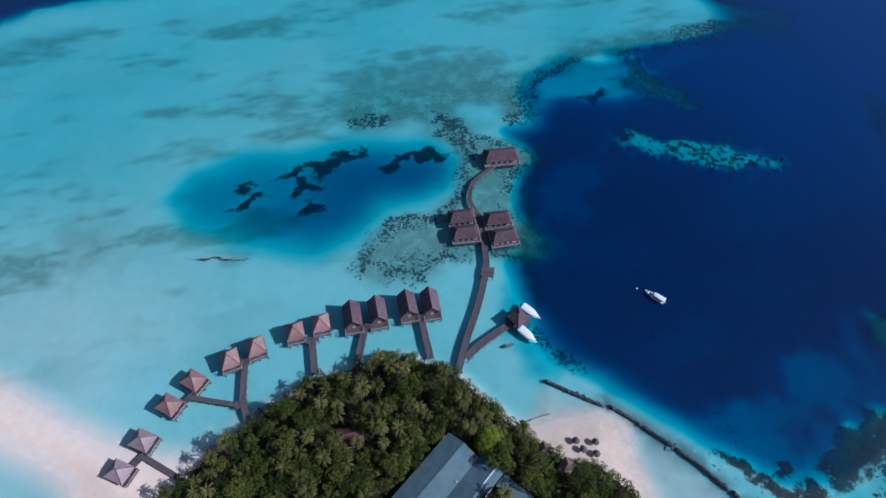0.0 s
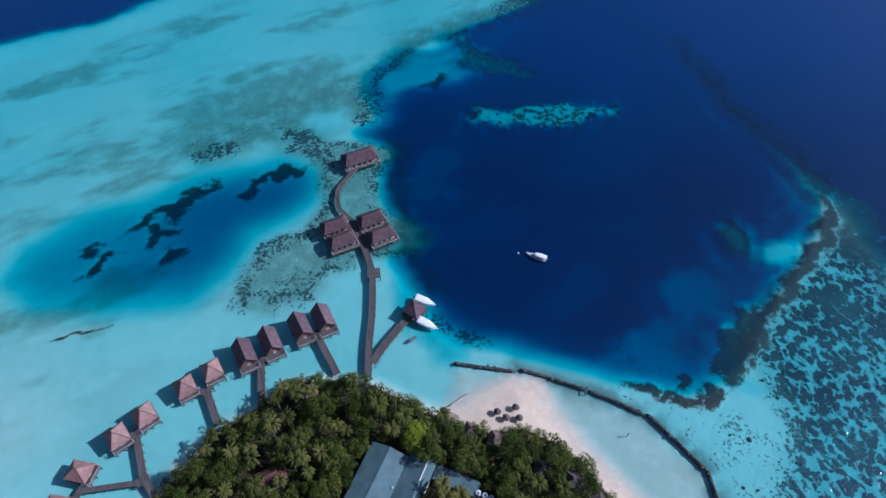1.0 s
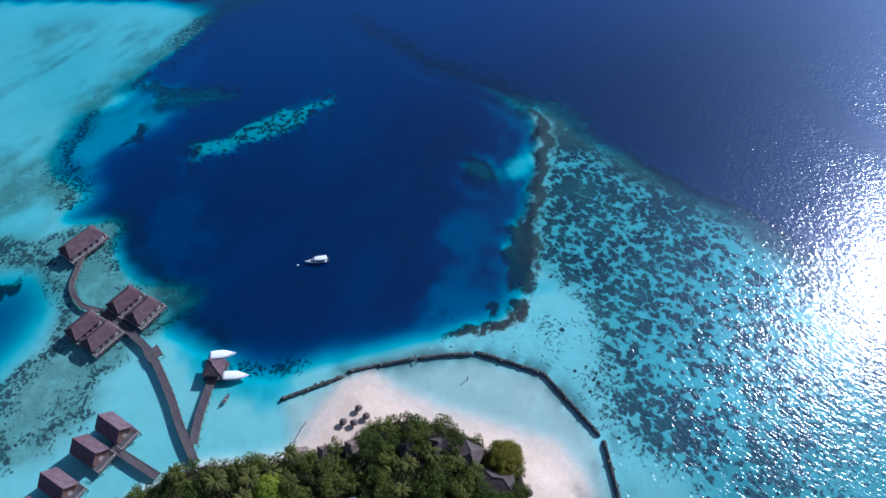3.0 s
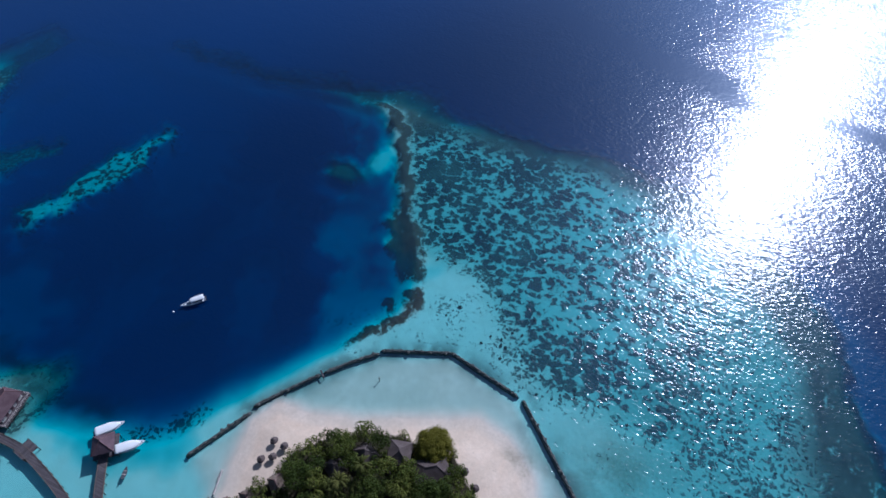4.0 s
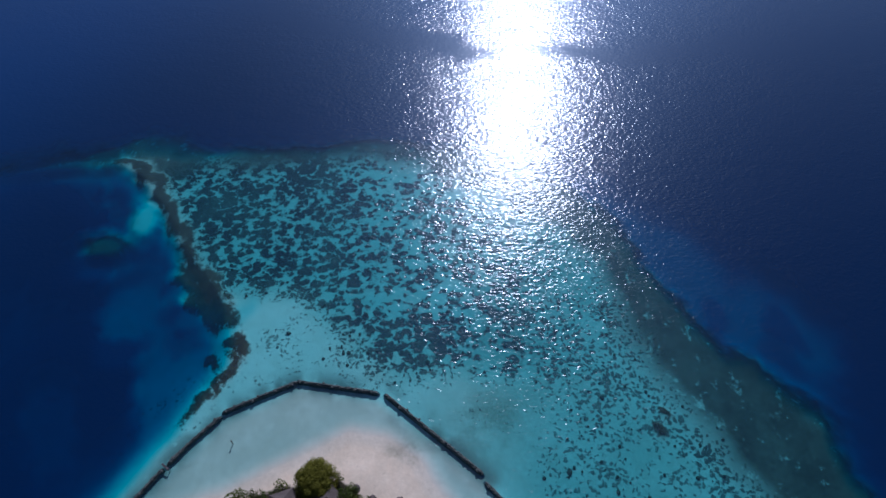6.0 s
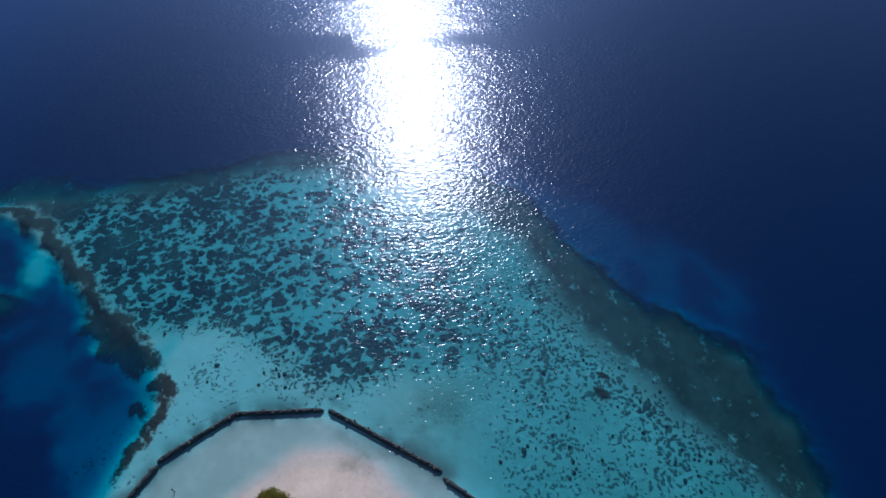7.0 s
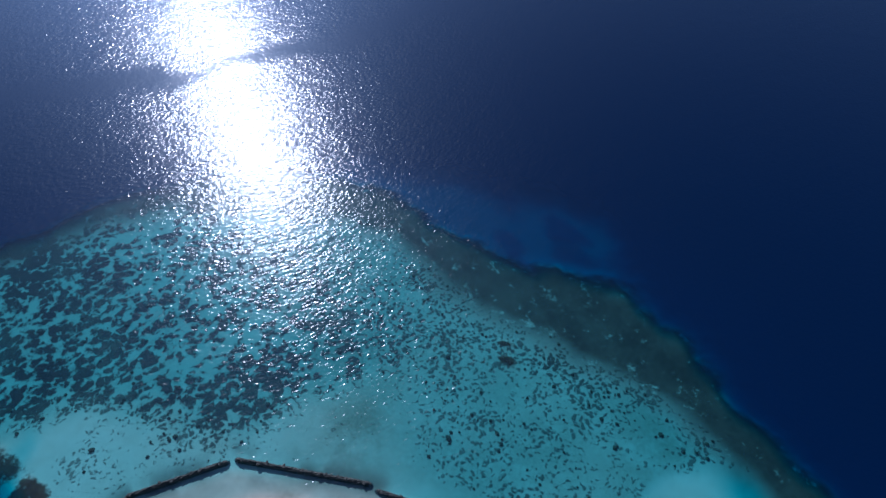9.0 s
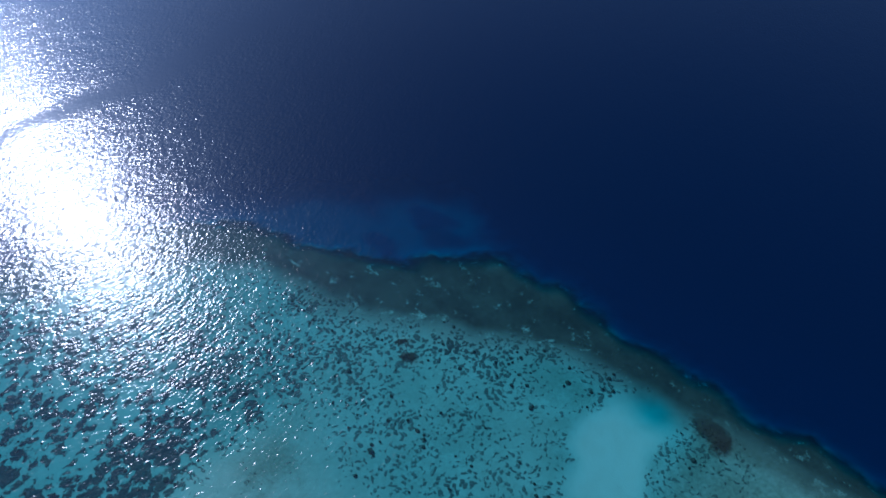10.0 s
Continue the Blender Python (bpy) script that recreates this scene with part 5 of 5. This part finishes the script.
def palm_tree(rnd, height, fronds, length, leaf):
    ob = thing("coconut_palm", Matrix.Identity(4), "tall coconut palm with arching green fronds in the island wood", "palm", "coconut palms")
    lean = Vector((rnd.uniform(-1.2, 1.2), rnd.uniform(-1.2, 1.2), 0))
    pts = [lean * (t * t) + Vector((0, 0, -0.4 + (height + 0.4) * t)) for t in (0, 0.2, 0.45, 0.7, 1.0)]
    part("trunk", Shape().tube(pts, (0.24, 0.19, 0.16, 0.14, 0.12), 8), BARK, ob)
    crown = palm_mesh(rnd, fronds, length)
    crown.v = [(a + lean.x, b + lean.y, c + height) for a, b, c in crown.v]
    part("crown", crown, leaf, ob)
    dry = palm_mesh(rnd, 4, length * 0.8)
    dry.v = [(a * 0.6 + lean.x, b * 0.6 + lean.y, -abs(c) * 0.9 + height - 0.1) for a, b, c in dry.v]
    part("dead_fronds", dry, DRY_LEAF, ob, "dry hanging fronds")
    return ob


def leaf_cloud(rnd, lobes, per, size, s=None):
    """Many small leaves spread over the shells of lobes (centre, radius)."""
    s = s or Shape()
    for c, r, squash in lobes:
        n = int(per * r * r)
        for _ in range(n):
            d = Vector((rnd.gauss(0, 1), rnd.gauss(0, 1), rnd.gauss(0.25, 1))).normalized()
            k = rnd.uniform(0.72, 1.06) * (1 + 0.22 * noise.noise(d * 2.2 + c))
            p = c + Vector((d.x * r * k, d.y * r * k, d.z * r * k * squash))
            nrm = (d + Vector((rnd.uniform(-0.7, 0.7), rnd.uniform(-0.7, 0.7), rnd.uniform(-0.2, 0.9)))).normalized()
            u = nrm.cross(Vector((rnd.uniform(-1, 1), rnd.uniform(-1, 1), 0.3))).normalized()
            v = nrm.cross(u)
            a = size * rnd.uniform(0.6, 1.3)
            s.add([p - u * a, p + v * a * 0.55 - nrm * 0.06, p + u * a, p - v * a * 0.55 - nrm * 0.06], [(0, 1, 2, 3)])
    return s


def broad_tree(rnd, height, spread, leaf, label, name="broadleaf_tree", group="broadleaf trees", lobes=11, per=62, size=0.24, dome=False):
    ob = thing(name, Matrix.Identity(4), label, "tree", group)
    t = Shape()
    base = height * 0.45
    t.tube([(0, 0, -0.4), (0.1, 0.05, base * 0.5), (0.05, -0.1, base)], (0.3, 0.24, 0.2), 8)
    cl = []
    if dome:
        cl.append((Vector((0, 0, height * 0.42)), spread, 0.62 * height / spread))
        for k in range(14):
            a, q = 2.4 * k, spread * 0.74 * math.sqrt((k + 0.5) / 14)
            cl.append((Vector((q * math.cos(a), q * math.sin(a), height * (0.93 - 0.42 * (q / spread) ** 2))), spread * 0.27, 0.6))
    else:
        for k in range(lobes):
            a = 2.4 * k + rnd.uniform(-0.4, 0.4)
            q = spread * 0.72 * math.sqrt((k + 0.3) / lobes)
            cl.append((Vector((q * math.cos(a), q * math.sin(a), height * rnd.uniform(0.62, 0.9) - 0.16 * q)), spread * rnd.uniform(0.3, 0.46), rnd.uniform(0.6, 0.9)))
    for c, r, _ in cl[:: 2 if not dome else 3]:
        t.tube([(0.05, -0.1, base), c * 0.5 + Vector((0, 0, base * 0.55)), c], (0.14, 0.09, 0.04), 6)
    part("trunk", t, BARK, ob)
    part("crown", leaf_cloud(rnd, cl, per, size), leaf, ob)
    return ob


rnd = random.Random(11)
PALMS = [palm_tree(rnd, h, n, L, PALM_LEAF) for h, n, L in ((8.6, 22, 3.5), (9.8, 24, 3.8), (7.4, 20, 3.2), (10.4, 22, 3.7))]
leafy = "dense broadleaf tree with a dark green rounded crown"
TREES = [broad_tree(rnd, h, r, BROAD_LEAF, leafy, lobes=n) for h, r, n in ((7.2, 3.2, 11), (6.2, 2.8, 9), (8.0, 3.6, 13), (5.4, 2.5, 8))]
SHRUBS = [broad_tree(rnd, h, r, BROAD_LEAF, "low green beach shrub at the edge of the wood", "shrub", "beach shrubs", lobes=6, per=75, size=0.2) for h, r in ((2.6, 1.6), (3.4, 1.9))]

BUILT = [(27.5, 37.3, 1.6), (-25.3, 57.8, 2.2), (-11.9, 79.0, 1.0)] + [(x, y, 0.9) for x, y, *_ in HUTS[:3]] + [(x, y, 2.5) for x, y, *_ in HUTS[3:5]] + [(x, y, 3.6) for x, y, *_ in HUTS[5:]] + [(59.6, 18.9, 4.4), (14.2, 56.9, 4.2)]
used, placed = set(), []


def put(kinds, x, y, scale, turn):
    """The first of each kind stands itself; later ones are copies."""
    ob = kinds[rnd.randrange(len(kinds))]
    m = pose(x, y, ground_at(x, y) - 0.05, 0, 0, turn)
    if ob.name in used:
        ob = copy_thing(ob, m)
    else:
        used.add(ob.name)
        ob.matrix_basis = m
    ob.scale = (scale, scale, scale * rnd.uniform(0.92, 1.1))


wood = np.array([(rnd.uniform(-76, 64), rnd.uniform(2, 90)) for _ in range(9000)])
depth_in = in_poly(wood[:, 0], wood[:, 1], WOOD)
count = [0, 0, 0]
for turn, ((x, y), d) in enumerate(zip(wood, depth_in)):
    if d < 0.2 or (y < 30 and x < 34) or (x < -70 and y < 36):
        continue
    fill = turn > 5500
    clump = noise.noise(Vector((x * 0.07, y * 0.07, 3.0)))
    is_palm = not fill and clump + rnd.uniform(-0.4, 0.4) > (0.13 if x < 24 else 0.3) and d > 2.0
    is_shrub = d < 1.6 or fill
    gap = 2.7 if is_palm else 1.7 if is_shrub else 3.0
    if any((x - a) ** 2 + (y - b) ** 2 < ((gap + c) / 2) ** 2 for a, b, c in placed):
        continue
    if any((x - a) ** 2 + (y - b) ** 2 < (r + (0.6 if is_palm else 0.7 if fill else 1.2)) ** 2 for a, b, r in BUILT):
        continue
    if near_house(x, y, 2.6 if is_palm and x > 12 else 1.0 if is_palm else 0.8 if fill else 1.6):
        continue
    k = 0 if is_palm else 2 if is_shrub else 1
    if count[k] >= 290:
        continue
    count[k] += 1
    placed.append((x, y, gap))
    put((PALMS, TREES, SHRUBS)[k], x, y, rnd.uniform(0.66, 0.95) if k == 0 else rnd.uniform(0.78, 1.12), rnd.uniform(0, 360))

dome = broad_tree(rnd, 6.0, 5.2, OLIVE_LEAF, "wide dome-shaped olive green tree beside the thatched huts", "dome_tree", "", per=260, size=0.22, dome=True)
dome.matrix_basis = pose(59.6, 18.9, ground_at(59.6, 18.9) - 0.05)
lime = broad_tree(rnd, 9.2, 4.3, LIME_LEAF, "bright lime green rounded tree beside the metal roofs", "lime_tree", "", per=190, dome=True)
lime.matrix_basis = pose(14.2, 56.9, 1.2)


# ---- coral heads on the flats ----
def coral_heads(seed, wanted):
    r = random.Random(seed)
    s = Shape()
    pts = np.array([(r.uniform(-20, 150), r.uniform(-108, 60)) for _ in range(9000)])
    z, cov = land(pts[:, 0], pts[:, 1])
    made = 0
    for (x, y), h, c in zip(pts, z, cov["cover"]):
        if made >= wanted or h > -0.8 or h < -2.2 or c < 0.13 or r.random() > 0.25 + 1.6 * c:
            continue
        vs, fs = rock_ball(r, r.uniform(0.22, 0.55) * (1.7 if r.random() < 0.12 else 1))
        s.add([(v[0] + x, v[1] + y, v[2] + h + 0.1) for v in vs], fs)
        made += 1
    ob = part("coral_heads", s, mat_plain("brown_coral", (0.035, 0.03, 0.022), (0.12, 0.095, 0.06), 0.8, 0.9, 0.6))
    tagged(ob, "small dark brown coral heads scattered over the sandy flat", "coral", kind="stuff")


coral_heads(5, 420)
